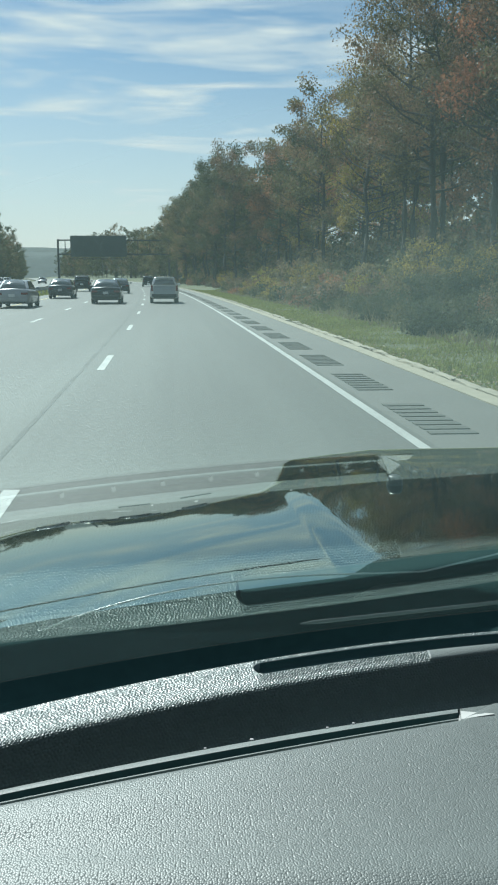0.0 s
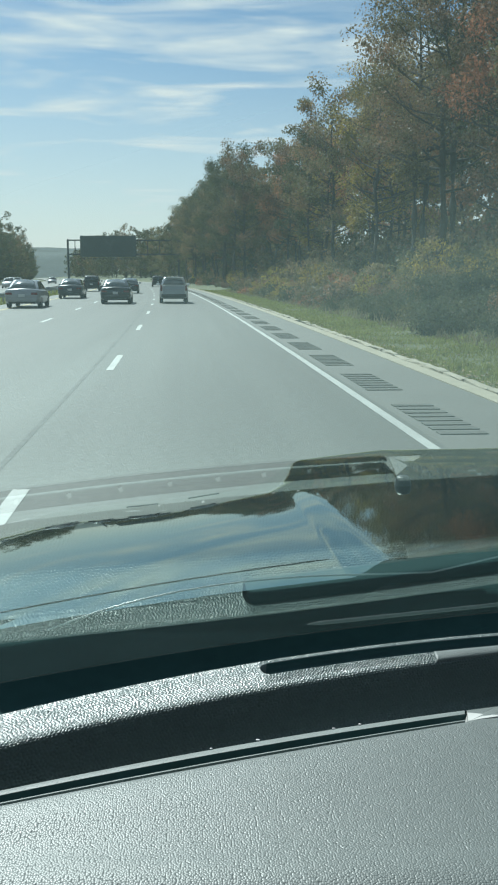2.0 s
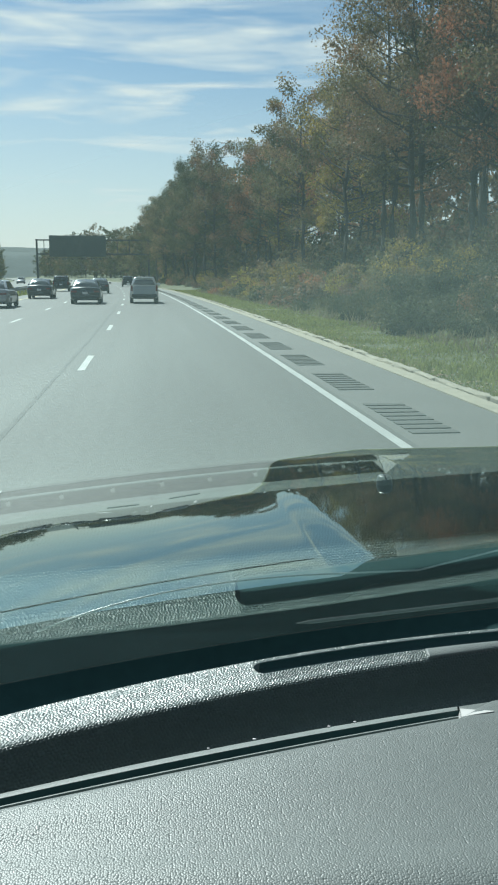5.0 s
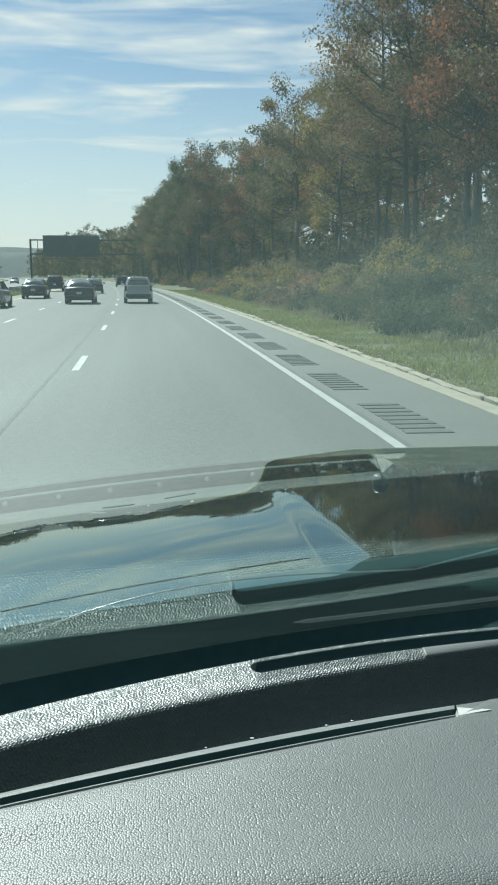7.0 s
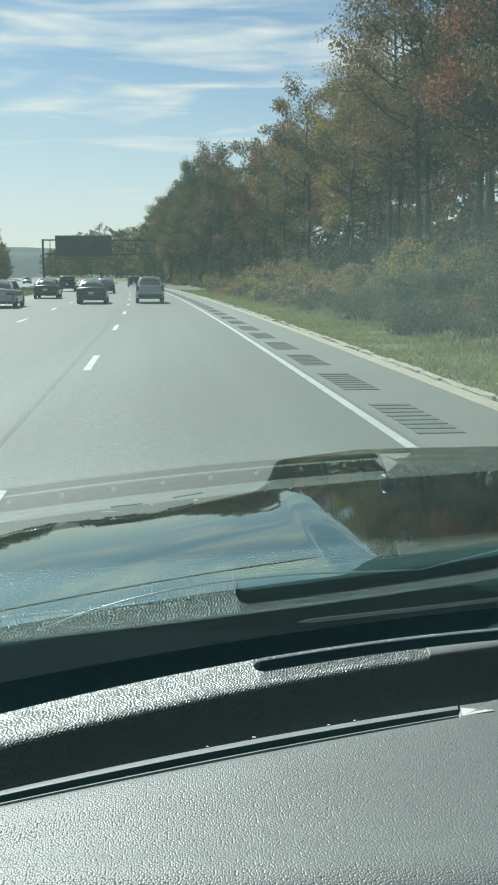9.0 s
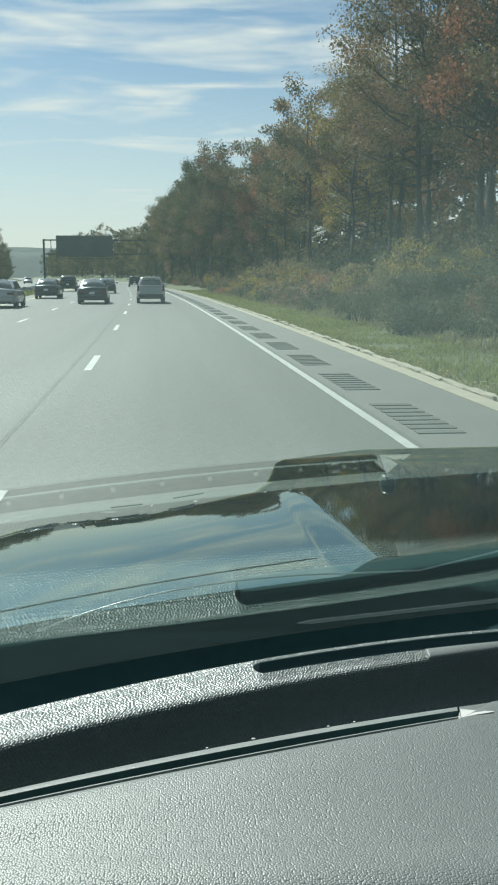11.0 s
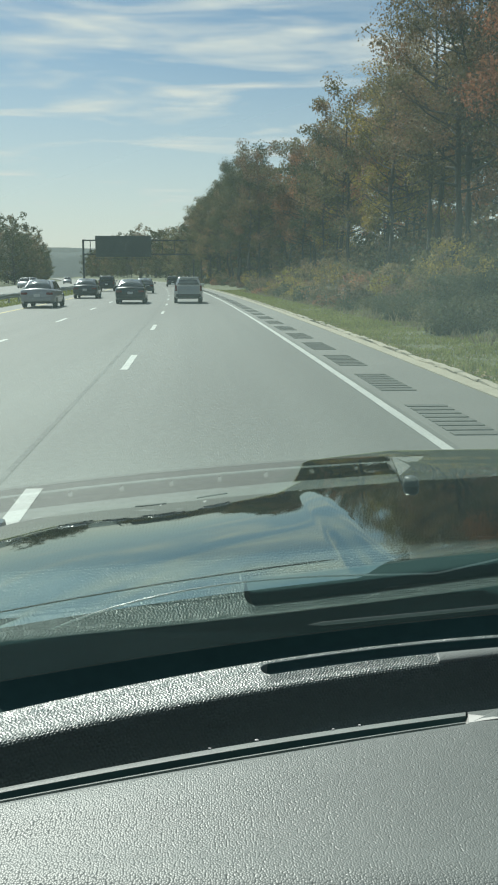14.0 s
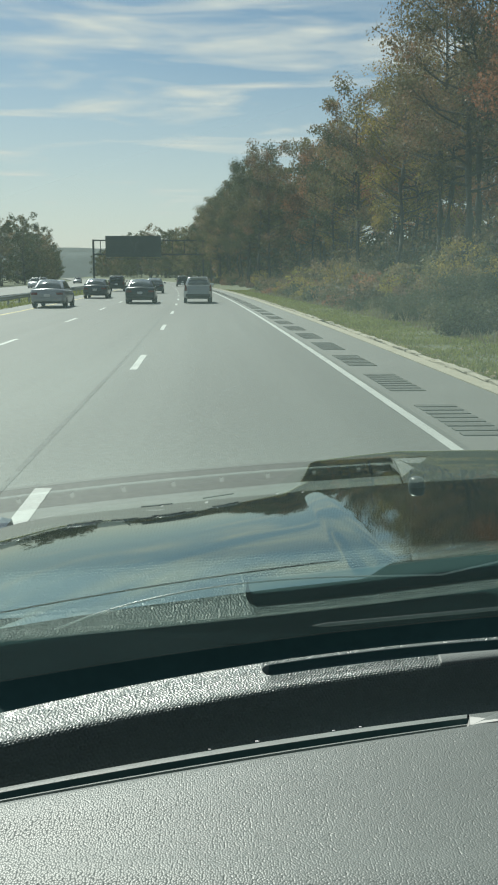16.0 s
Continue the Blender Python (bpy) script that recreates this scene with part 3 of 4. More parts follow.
        rows.append([tuple(edge + Vector((0, 0.001, -0.014))), tuple(edge), tuple(edge.lerp(Vector(p[0]), 0.08) + Vector((0, 0, 0.0012))), tuple(edge.lerp(Vector(p[0]), 0.25) + Vector((0, 0, 0.0016)))] + p)
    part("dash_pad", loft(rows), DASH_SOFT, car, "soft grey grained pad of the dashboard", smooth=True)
    # specks of lint lying on the dash
    for x, k, r in ((0.062, -0.02, 0.0012), (0.126, 0.03, 0.0009), (0.149, 0.02, 0.0009), (0.024, 0.01, 0.0008)):
        bm = bmesh.new()
        bmesh.ops.create_icosphere(bm, subdivisions=1, radius=r, matrix=Matrix.Translation(between(x, k, 0.0016)) @ Matrix.Diagonal((1.7, 1, 0.6, 1)))
        part("lint_speck", bm, PLATE, dash, "white speck of lint")
    # windshield
    glass = part("windshield", loft([[at(x, glass_depth(x, z), z) for z in spread(-0.45, 0.16, 40)] for x in xs[::3]]), GLASS, car, "raked windshield with a film of dust and painted haze", smooth=True)
    if glass.data.polygons[0].normal.y > 0:
        glass.data.flip_normals()
    glass.visible_shadow = False
    # hood
    hx, rows = sorted(spread(-0.58, 1.46, 171) + spread(0.153, 0.297, 37)), []
    for x in hx:
        y0 = hood_rear(min(x, 0.9))
        rows.append([at(x, y, hood_height(x, y)) for y in spread(y0, 2.42, 70)])
    hood = part("hood", loft(rows), HOODPAINT, car, "glossy dark hood mirroring sky and trees", smooth=True)
    rows = [[at(x, hood_rear(min(x, 0.9)) + d, hood_height(x, hood_rear(min(x, 0.9))) + z) for d, z in ((0.004, -0.035), (-0.001, -0.03), (-0.002, -0.002), (0.0, 0.0005))] for x in hx]
    part("hood_edge", loft(rows), DARK, hood, "dark folded rear edge of the hood", smooth=True)
    # shut line across the back of the hood
    verts, faces = [], []
    line = []
    for x in spread(-0.45, 0.2, 40):
        y = 1.115 + 0.15 * (x + 0.2)
        line.append(Vector(at(x, y, hood_height(x, y) + 0.0002)))
    tube(verts, faces, line, [0.001] * 38 + [0.0007, 0.0003], 6)
    part_mesh("shut_line", mesh_of("shut_line", verts, faces, RUBBER, smooth=True), hood, "dark shut line across the hood")
    # dark patches painting two reflections near the hood's front edge
    for x0, y0 in ((-0.118, 1.865), (0.012, 1.905)):
        rows = []
        for x in spread(x0, x0 + 0.066, 5):
            near, far = [(x, y, hood_height(x, y)) for y in (y0 - 0.012, y0 + 0.012)]
            rows.append([at(near[0], near[1], near[2] - 0.001), at(near[0], near[1], near[2] + 0.0012), at(far[0], far[1], far[2] + 0.0012), at(far[0], far[1], far[2] - 0.001)])
        part("hood_slot", loft(rows, closed=True, caps=True), RUBBER, hood, "dark patch for a reflection in the hood")
    # washer nozzle
    nx, ny = 0.402, 1.585
    zn = hood_height(nx, ny)
    rows = []
    for k in range(9):
        a = math.pi / 2 * k / 8
        rows.append([at(nx + 0.015 * math.cos(a) ** 0.3 * math.cos(u), ny + 0.017 * math.cos(a) ** 0.3 * math.sin(u), zn - 0.004 + 0.021 * math.sin(a)) for u in spread(0, 2 * math.pi * 19 / 20, 20)])
    part("washer_nozzle", loft(rows, closed=True, caps=True), NOZZLE, hood, "small black domed washer nozzle", smooth=True)
    # cowl between hood and glass, wiper lying in it
    rows = []
    for x in xs[::4]:
        g, h = glass_depth(x, -0.43), hood_rear(min(x, 0.9))
        rows.append([at(x, g - 0.01, -0.445), at(x, (2 * g + h) / 3, -0.44), at(x, (g + 2 * h) / 3, -0.425), at(x, h + 0.03, -0.415)])
    cowl = part("cowl", loft(rows), DARK, car, "black plastic cowl below the windshield", smooth=True)
    verts, faces = [], []
    arm = []
    for x in spread(-0.4, 0.75, 60):
        z = -0.3698 - 0.66 * min(0.0, x - 0.16) ** 2 * (0.4 + abs(min(0.0, x - 0.16))) - 0.028 * max(0.0, min(x, 0.318) - 0.175) + 0.174 * max(0.0, x - 0.318) * smooth01((x - 0.30) / 0.05)
        arm.append(Vector(at(x, 1.061 + 0.1 * x, z)))
    tube(verts, faces, arm, [0.0013] * 60, 8)
    seal = []
    sv, sf = [], []
    for x in spread(0.14, 0.6, 30):
        y = 0.93 + 0.16 * x
        seal.append(Vector(at(x, y, -y * (0.4135 - 0.08 * x))))
    tube(sv, sf, seal, [0.0005] + [0.0024] * 29, 8)
    part_mesh("cowl_seal", mesh_of("cowl_seal", sv, sf, SEAL, smooth=True), cowl, "dull grey rubber seal along the cowl")
    part_mesh("wiper", mesh_of("wiper", verts, faces, WIPER, smooth=True), cowl, "thin satin grey wiper arm lying in the cowl")
    # unseen shell round the cabin, windowless to keep side light off the dash
    rows = []
    for y, k in ((0.06, 0.985), (-0.25, 1.0), (-1.2, 1.0), (-1.75, 0.985), (-1.95, 0.95), (-2.0, 0.86)):
        prof = [(-1.0, 0.42), (-1.0, 0.95), (-0.97, 1.18), (-0.84, 1.70), (-0.76, 1.79), (-0.6, 1.825), (0, 1.85), (0.6, 1.825), (0.76, 1.79), (0.84, 1.70), (0.97, 1.18), (1.0, 0.95), (1.0, 0.42)]
        rows.append([(0.44 + a * k, y, 0.42 + (z - 0.42) * (k if y < -1 else 1.0)) for a, z in prof])
    rows.append([(0.44 + a * 0.8, -2.02, 0.5 + (z - 0.42) * 0.75) for a, z in prof])
    bm = loft(rows)
    bm.faces.new([v for v in bm.verts if abs(v.co.y + 2.02) < 1e-4])
    bmesh.ops.recalc_face_normals(bm, faces=bm.faces)
    shell = part("cabin_shell", bm, LINING, car, "dark unseen shell of roof, doors and tail, closed against light", smooth=True)
    thick = shell.modifiers.new("thickness", "SOLIDIFY")
    thick.thickness, thick.offset = 0.03, 1.0
    part("cabin_floor", boxes((0.44, -0.6, 0.40, 1.9, 2.6, 0.06)), LINING, car)
    part("footwell_panel", boxes((0.44, 0.72, 0.76, 1.9, 0.05, 0.62)), LINING, car)
    for x in (-0.54, 1.42):
        bm = bmesh.new()
        rod(bm, (x, 0.66, EYE - 0.43), (x + (0.14 if x < 0 else -0.14), 0.0, EYE + 0.15), 0.03)
        part("windshield_pillar", bm, PAINTS["charcoal"], car)
        part("fender", boxes((x, 1.24, 0.72 if x < 0 else 0.83, 0.09, 2.3, 0.56 if x < 0 else 0.78), bevel=0.03), PAINTS["charcoal"], car)
    part("front_panel", boxes((0.44, 2.36, 0.64, 1.9, 0.1, 0.5), bevel=0.03), PAINTS["charcoal"], car)
    for x in (-0.48, 1.36):
        for y in (1.62, -1.25):
            add_wheel(car, x, y, 0.37, 0.22)
    return car


def add_wheel(car, x, y, r, width):
    prof = [(0.62, -0.5), (0.9, -0.5), (0.98, -0.42), (1.0, -0.25), (1.0, 0.25), (0.98, 0.42), (0.9, 0.5), (0.62, 0.5)]
    rows = []
    for i in range(25):
        a = 2 * math.pi * i / 24
        rows.append([(w * width, r * q * math.cos(a), r * q * math.sin(a)) for q, w in prof])
    wheel = part("wheel", loft(rows), RUBBER, car, smooth=True)
    wheel.location = (x, y, r)
    bm = bmesh.new()
    bmesh.ops.create_cone(bm, cap_ends=True, segments=20, radius1=r * 0.64, radius2=r * 0.64, depth=width * 0.8, matrix=Matrix.Rotation(math.pi / 2, 4, "Y"))
    part("rim", bm, RIM, wheel)
    return wheel


build_own_car()


# ---- traffic ----
def ring(w, zb, zt, tuck=0.1, crown=0.03):
    return [(-w * 0.86, zb), (-w * 0.97, zb + tuck), (-w, (zb + zt) / 2), (-w * 0.97, zt - tuck), (-w * 0.88, zt - 0.02), (0, zt + crown), (w * 0.88, zt - 0.02),
            (w * 0.97, zt - tuck), (w, (zb + zt) / 2), (w * 0.97, zb + tuck), (w * 0.86, zb)]


def panel(corners, thick=0.012):
    """A thin plate over four corners, pushed out along its normal."""
    a, b, c, d = [Vector(v) for v in corners]
    n = (b - a).cross(d - a).normalized() * thick
    return loft([[v - n for v in (a, b, c, d)], [v + n for v in (a, b, c, d)]], closed=True, caps=True)


def curved_pane(corners, thick, bulge):
    """A pane over four corners that bows outwards between its sides."""
    a, b, c, d = [Vector(v) for v in corners]
    n = (b - a).cross(d - a).normalized()
    rows = []
    for k in range(13):
        u = k / 12
        p, q, out = a.lerp(b, u), d.lerp(c, u), bulge * (1 - (2 * u - 1) ** 2)
        rows.append([p - n * thick, p + n * (thick + out), p.lerp(q, 0.5) + n * (thick + out * 1.15), q + n * (thick + out), q - n * thick])
    return loft(rows, closed=True, caps=True)


def traffic_car(name, label, paint, kind="sedan", roof_paint=None, width=1.82, tailgate=None):
    car = new(name)
    tagged(car, label, "car")
    w = width / 2
    if kind == "sedan":
        belt, top = 0.92, 1.45
        stations = [(-2.35, 0.85, 0.42, 0.80), (-2.28, 0.94, 0.30, 0.96), (-2.0, 1.0, 0.24, 1.0), (-1.2, 1.0, 0.2, 0.98), (0.3, 1.0, 0.2, 0.95), (1.2, 1.0, 0.2, 0.92), (2.0, 0.96, 0.22, 0.78), (2.3, 0.82, 0.32, 0.64)]
        roof = (-1.95, 1.15, -0.95, 0.2)
    elif kind == "suv":
        belt, top = 1.05, 1.70
        stations = [(-2.3, 0.88, 0.48, 0.95), (-2.24, 0.96, 0.36, 1.06), (-1.9, 1.0, 0.3, 1.10), (0.3, 1.0, 0.28, 1.06), (1.2, 1.0, 0.28, 1.04), (2.0, 0.97, 0.3, 0.92), (2.28, 0.86, 0.4, 0.78)]
        roof = (-2.18, 1.2, -1.92, 0.4)
    else:
        belt, top = 1.05, 1.60
        stations = [(-2.25, 0.92, 0.46, 1.02), (-2.2, 0.98, 0.34, 1.08), (-1.9, 1.0, 0.3, 1.10), (0.5, 1.0, 0.28, 1.08), (1.4, 1.0, 0.28, 1.05), (2.0, 0.97, 0.3, 0.95), (2.25, 0.86, 0.4, 0.8)]
        roof = (-2.15, 1.5, -1.98, 0.8)
    part("body", loft([[(x, y, z) for x, z in ring(w * k, zb, zt)] for y, k, zb, zt in stations], closed=True, caps=True), paint, car, smooth=True)
    yb0, yb1, yt0, yt1 = roof
    wb, wt = w * 0.90, w * (0.76 if kind == "suv" else 0.68)
    low = [Vector(v) for v in ((-wb, yb0, belt), (wb, yb0, belt), (wb, yb1, belt), (-wb, yb1, belt))]
    high = [Vector(v) for v in ((-wt, yt0, top), (wt, yt0, top), (wt, yt1, top), (-wt, yt1, top))]
    def rounded(corners, r):
        pts = []
        for k in range(4):
            p, q, s = corners[k], corners[k - 1], corners[(k + 1) % 4]
            e0, e1 = p + (q - p).normalized() * r, p + (s - p).normalized() * r
            pts += [e0, e0.lerp(p, 0.55).lerp(e1.lerp(p, 0.55), 0.5), e1]
        return pts

    rings = []
    for k, shrink in ((0.0, 1.0), (0.3, 1.012), (0.6, 1.016), (0.85, 1.0), (0.95, 0.965), (1.0, 0.9)):
        lev = [Vector((a.lerp(c, k).x * shrink, a.lerp(c, k).y * (shrink if k > 0.9 else 1.0), a.lerp(c, k).z)) for a, c in zip(low, high)]
        rings.append(rounded(lev, 0.16))
    bm = loft(rings, closed=True, caps=True)
    part("cabin", bm, roof_paint or paint, car, smooth=True)

    def on(i, j, u, v):
        a, b = low[i].lerp(low[j], u), high[i].lerp(high[j], u)
        return a.lerp(b, v)

    # sedans and wagon: brightness seen through the cabin is in the glass colour
    rear_glass = CARGLASS if kind == "suv" else REARGLASS
    sill, head = (0.16, 0.68) if kind == "van" else (0.10, 0.86)
    part("rear_window", curved_pane([on(0, 1, 0.07, sill), on(0, 1, 0.93, sill), on(0, 1, 0.90, head), on(0, 1, 0.10, head)], 0.03, 0.1 if kind == "sedan" else 0.05), rear_glass, car, "rear window mirroring the sky", smooth=True)
    part("windscreen", panel([on(2, 3, 0.05, 0.10), on(2, 3, 0.95, 0.10), on(2, 3, 0.92, 0.90), on(2, 3, 0.08, 0.90)], 0.03), CARGLASS, car)
    for i, j in ((1, 2), (3, 0)):
        for u0, u1 in ((0.06, 0.46), (0.52, 0.92)):
            part("side_window", panel([on(i, j, u0, 0.10), on(i, j, u1, 0.10), on(i, j, u1, 0.84), on(i, j, u0, 0.84)], 0.025), CARGLASS, car)
    yr = stations[0][0]
    zb, zt = stations[1][2], stations[0][3]
    part("bumper", boxes((0, yr - 0.0, zb + 0.14, w * 1.72, 0.12, 0.2), bevel=0.04), paint if kind == "sedan" else BLACK_TRIM, car)
    part("diffuser", boxes((0, yr + 0.05, zb - 0.01, w * 1.5, 0.12, 0.1), bevel=0.02), BLACK_TRIM, car)
    for sx in (-1, 1):
        if kind == "sedan":
            part("tail_light", boxes((sx * w * 0.72, yr - 0.01, zt - 0.05, 0.34, 0.08, 0.12), bevel=0.03), TAIL, car, "red tail light")
        else:
            part("tail_light", boxes((sx * w * 0.86, yr + 0.0, belt - 0.12, 0.13, 0.09, 0.36), bevel=0.03), TAIL, car, "red tail light")
        part("mirror", boxes((sx * (w + 0.09), 0.62, belt + 0.08, 0.2, 0.09, 0.14), bevel=0.03), paint, car)
        for y in (-1.38, 1.42):
            add_wheel(car, sx * (w - 0.11), y, 0.33, 0.21)
    part("plate", boxes((0, yr - 0.035, zb + (0.36 if kind == "sedan" else 0.42), 0.31, 0.02, 0.15)), PLATE, car)
    if tailgate:
        # pressed tailgate with two ribs and a bright strip over it
        # blue-grey and white put the rear's shade and roof's gleam into colour
        part("tailgate", boxes((0, yr - 0.02, (zb + belt) / 2 + 0.1, w * 1.50, 0.07, belt - zb - 0.22), bevel=0.03), tailgate, car, "tailgate with pressed ribs, its shade painted blue-grey")
        for z in (belt - 0.2, belt - 0.36):
            part("rib", boxes((0, yr - 0.06, z, w * 1.3, 0.03, 0.03), bevel=0.008), PAINTS["silver"], car)
        part("belt_strip", boxes((0, yr - 0.03, belt + 0.035, w * 1.66, 0.1, 0.05), bevel=0.015), PAINTS["white"], car, "bright strip below the rear window")
        part("roof_spoiler", boxes((0, yt0 - 0.05, top - 0.03, wt * 1.75, 0.22, 0.05), bevel=0.015), PAINTS["white"], car, "white strip painted as the roof's gleam")
    return car


def park(car, u, y, back=False):
    slope = (bend(y + 1) - bend(y - 1)) / 2
    car.matrix_basis = pose(u + bend(y), y, 0.0, 0, 0, -math.degrees(math.atan(slope)) + (180 if back else 0))
    return car


park(traffic_car("wagon", "white wagon with a tailgate shaded blue-grey in the outer lane", PAINTS["white"], "van", roof_paint=PAINTS["white"], width=1.76, tailgate=PAINTS["steel"]), 0.05, 58.5)
park(traffic_car("sedan", "black sedan with red tail lights in the middle lane", PAINTS["black"], "sedan"), -3.45, 57.5)
park(traffic_car("sedan", "charcoal sedan in the inner lane", PAINTS["charcoal"], "sedan"), -7.45, 71)
park(traffic_car("suv", "black sport utility car in the inner lane", PAINTS["black"], "suv"), -8.0, 104)
park(traffic_car("sedan", "dark grey sedan far ahead in the middle lane", PAINTS["charcoal"], "sedan"), -3.6, 92)
park(traffic_car("sedan", "silver sedan passing in the inner lane", PAINTS["silver"], "sedan"), -7.9, 50.5)
park(traffic_car("hatchback", "black car far ahead in the outer lane", PAINTS["black"], "suv"), 0.3, 150)
for k, (u, y, paint, word) in enumerate(((-21, 78, "white", "white"), (-24.5, 104, "silver", "silver"), (-21, 132, "white", "white"), (-24.5, 170, "black", "black"), (-21, 215, "silver", "silver"))):
    park(traffic_car("oncoming_car", word + " car on the far carriageway behind the guardrail", PAINTS[paint], "sedan"), u, y, back=True)


# ---- sign gantry across the road ----
def build_gantry(y):
    g = new("sign_gantry")
    g.location = (bend(y), y, 0)
    left, right = -17.0, 8.0
    for x in (left, right):
        bm = boxes((x, 0, 4.95, 0.42, 0.42, 9.9), bevel=0.04)
        box(bm, x, 0, 0.1, 0.9, 0.9, 0.5, bevel=0.05)
        part("post", bm, POST, g, "dark square steel post")
    for z in (6.6, 9.7):
        part("chord", boxes(((left + right) / 2, 0, z, right - left, 0.3, 0.3), bevel=0.03), POST, g)
    for i in range(9):
        x = left + 1.6 + i * (right - left - 3.2) / 8
        part("strut", boxes((x, 0, 8.15, 0.16, 0.16, 3.0)), POST, g)
    sign = part("sign_panel", boxes((-7.9, -0.42, 8.35, 12.6, 0.12, 4.7), bevel=0.02), SIGN_BACK, g, "dark grey-green sign panel against the light")
    for x, z, sx, sz, turn in ((-7.4, 8.2, 0.28, 1.6, 0), (-6.95, 9.35, 0.28, 1.2, 38), (-8.3, 9.35, 0.28, 1.2, -38)):
        bm = bmesh.new()
        box(bm, x, -0.488, z, sx, 0.012, sz, turn=Matrix.Rotation(radians(turn), 4, "Y"))
        part("arrow_bar", bm, SIGN_MARK, sign)
    for x in (-13.0, -10.4, -7.9, -5.4, -2.8):
        part("sign_rib", boxes((x, -0.25, 8.3, 0.12, 0.2, 4.5)), POST, sign)
    part("light_rail", boxes((-7.9, -1.5, 5.62, 12.9, 0.09, 0.09)), POST, g)
    for i in range(6):
        x = -13.2 + 2.1 * i
        part("rail_arm", boxes((x, -0.95, 5.72, 0.07, 1.1, 0.07)), POST, g)
        bm = boxes((x, -1.55, 5.5, 0.34, 0.3, 0.22), bevel=0.04)
        box(bm, x, -1.5, 5.36, 0.2, 0.2, 0.1, bevel=0.02)
        part("sign_lamp", bm, POST, g)
    return tagged(g, "steel gantry with a large overhead sign across the highway", "sign gantry")


build_gantry(212)


# ---- distant hills ----
def build_ridge(y, z0, height, seed, x0, x1):
    rows = []
    for i in range(121):
        x = x0 + (x1 - x0) * i / 120
        h = height * (0.72 + 0.45 * noise.fractal(Vector((x * 0.0012, seed, 0)), 1.0, 2.0, 4)) + 2.2 * noise.noise(Vector((x * 0.03, seed, 5)))
        rows.append([(x, y - 160, z0), (x, y - 60, z0 + h * 0.7), (x, y, z0 + h), (x, y + 150, z0 + h * 0.4), (x, y + 300, z0)])
    return part("backdrop", loft(rows), HILL, smooth=True)


tagged(build_ridge(1500, -2, 50, 1.3, -2600, 1500), "low wooded ridge beyond the road, haze in its colour", "hills", kind="structure")
tagged(build_ridge(2300, -2, 92, 4.1, -3200, 2200), "far wooded ridge on the horizon, haze in its colour", "hills", kind="structure")


# ---- woods ----
def leaf_mesh(name, rng, centres, radii, per, size, mat, flat=0.75):
    """Many small leaf sprays, each a bent pair of triangles, scattered round the centres."""
    c = np.repeat(np.array(centres), per, axis=0)
    r = np.repeat(np.array(radii), per)[:, None]
    n = len(c)
    d = rng.normal(size=(n, 3))
    d /= np.linalg.norm(d, axis=1)[:, None] + 1e-9
    p = c + d * r * (rng.random((n, 1)) ** 0.45) * np.array((1, 1, flat))
    a = rng.normal(size=(n, 3)); a /= np.linalg.norm(a, axis=1)[:, None]
    b = np.cross(a, rng.normal(size=(n, 3))); b /= np.linalg.norm(b, axis=1)[:, None] + 1e-9
    s = size * (0.55 + 0.9 * rng.random((n, 1)))
    droop = np.array((0, 0, -0.25)) * s
    quad = np.stack([p - a * s * 0.5, p + b * s * 0.34, p + a * s * 0.5 + droop, p - b * s * 0.34 + droop * 0.3], axis=1).reshape(-1, 3)
    me = bpy.data.meshes.new(name)
    me.from_pydata(quad.tolist(), [], np.arange(4 * n).reshape(-1, 4).tolist())
    me.materials.append(mat)
    return me


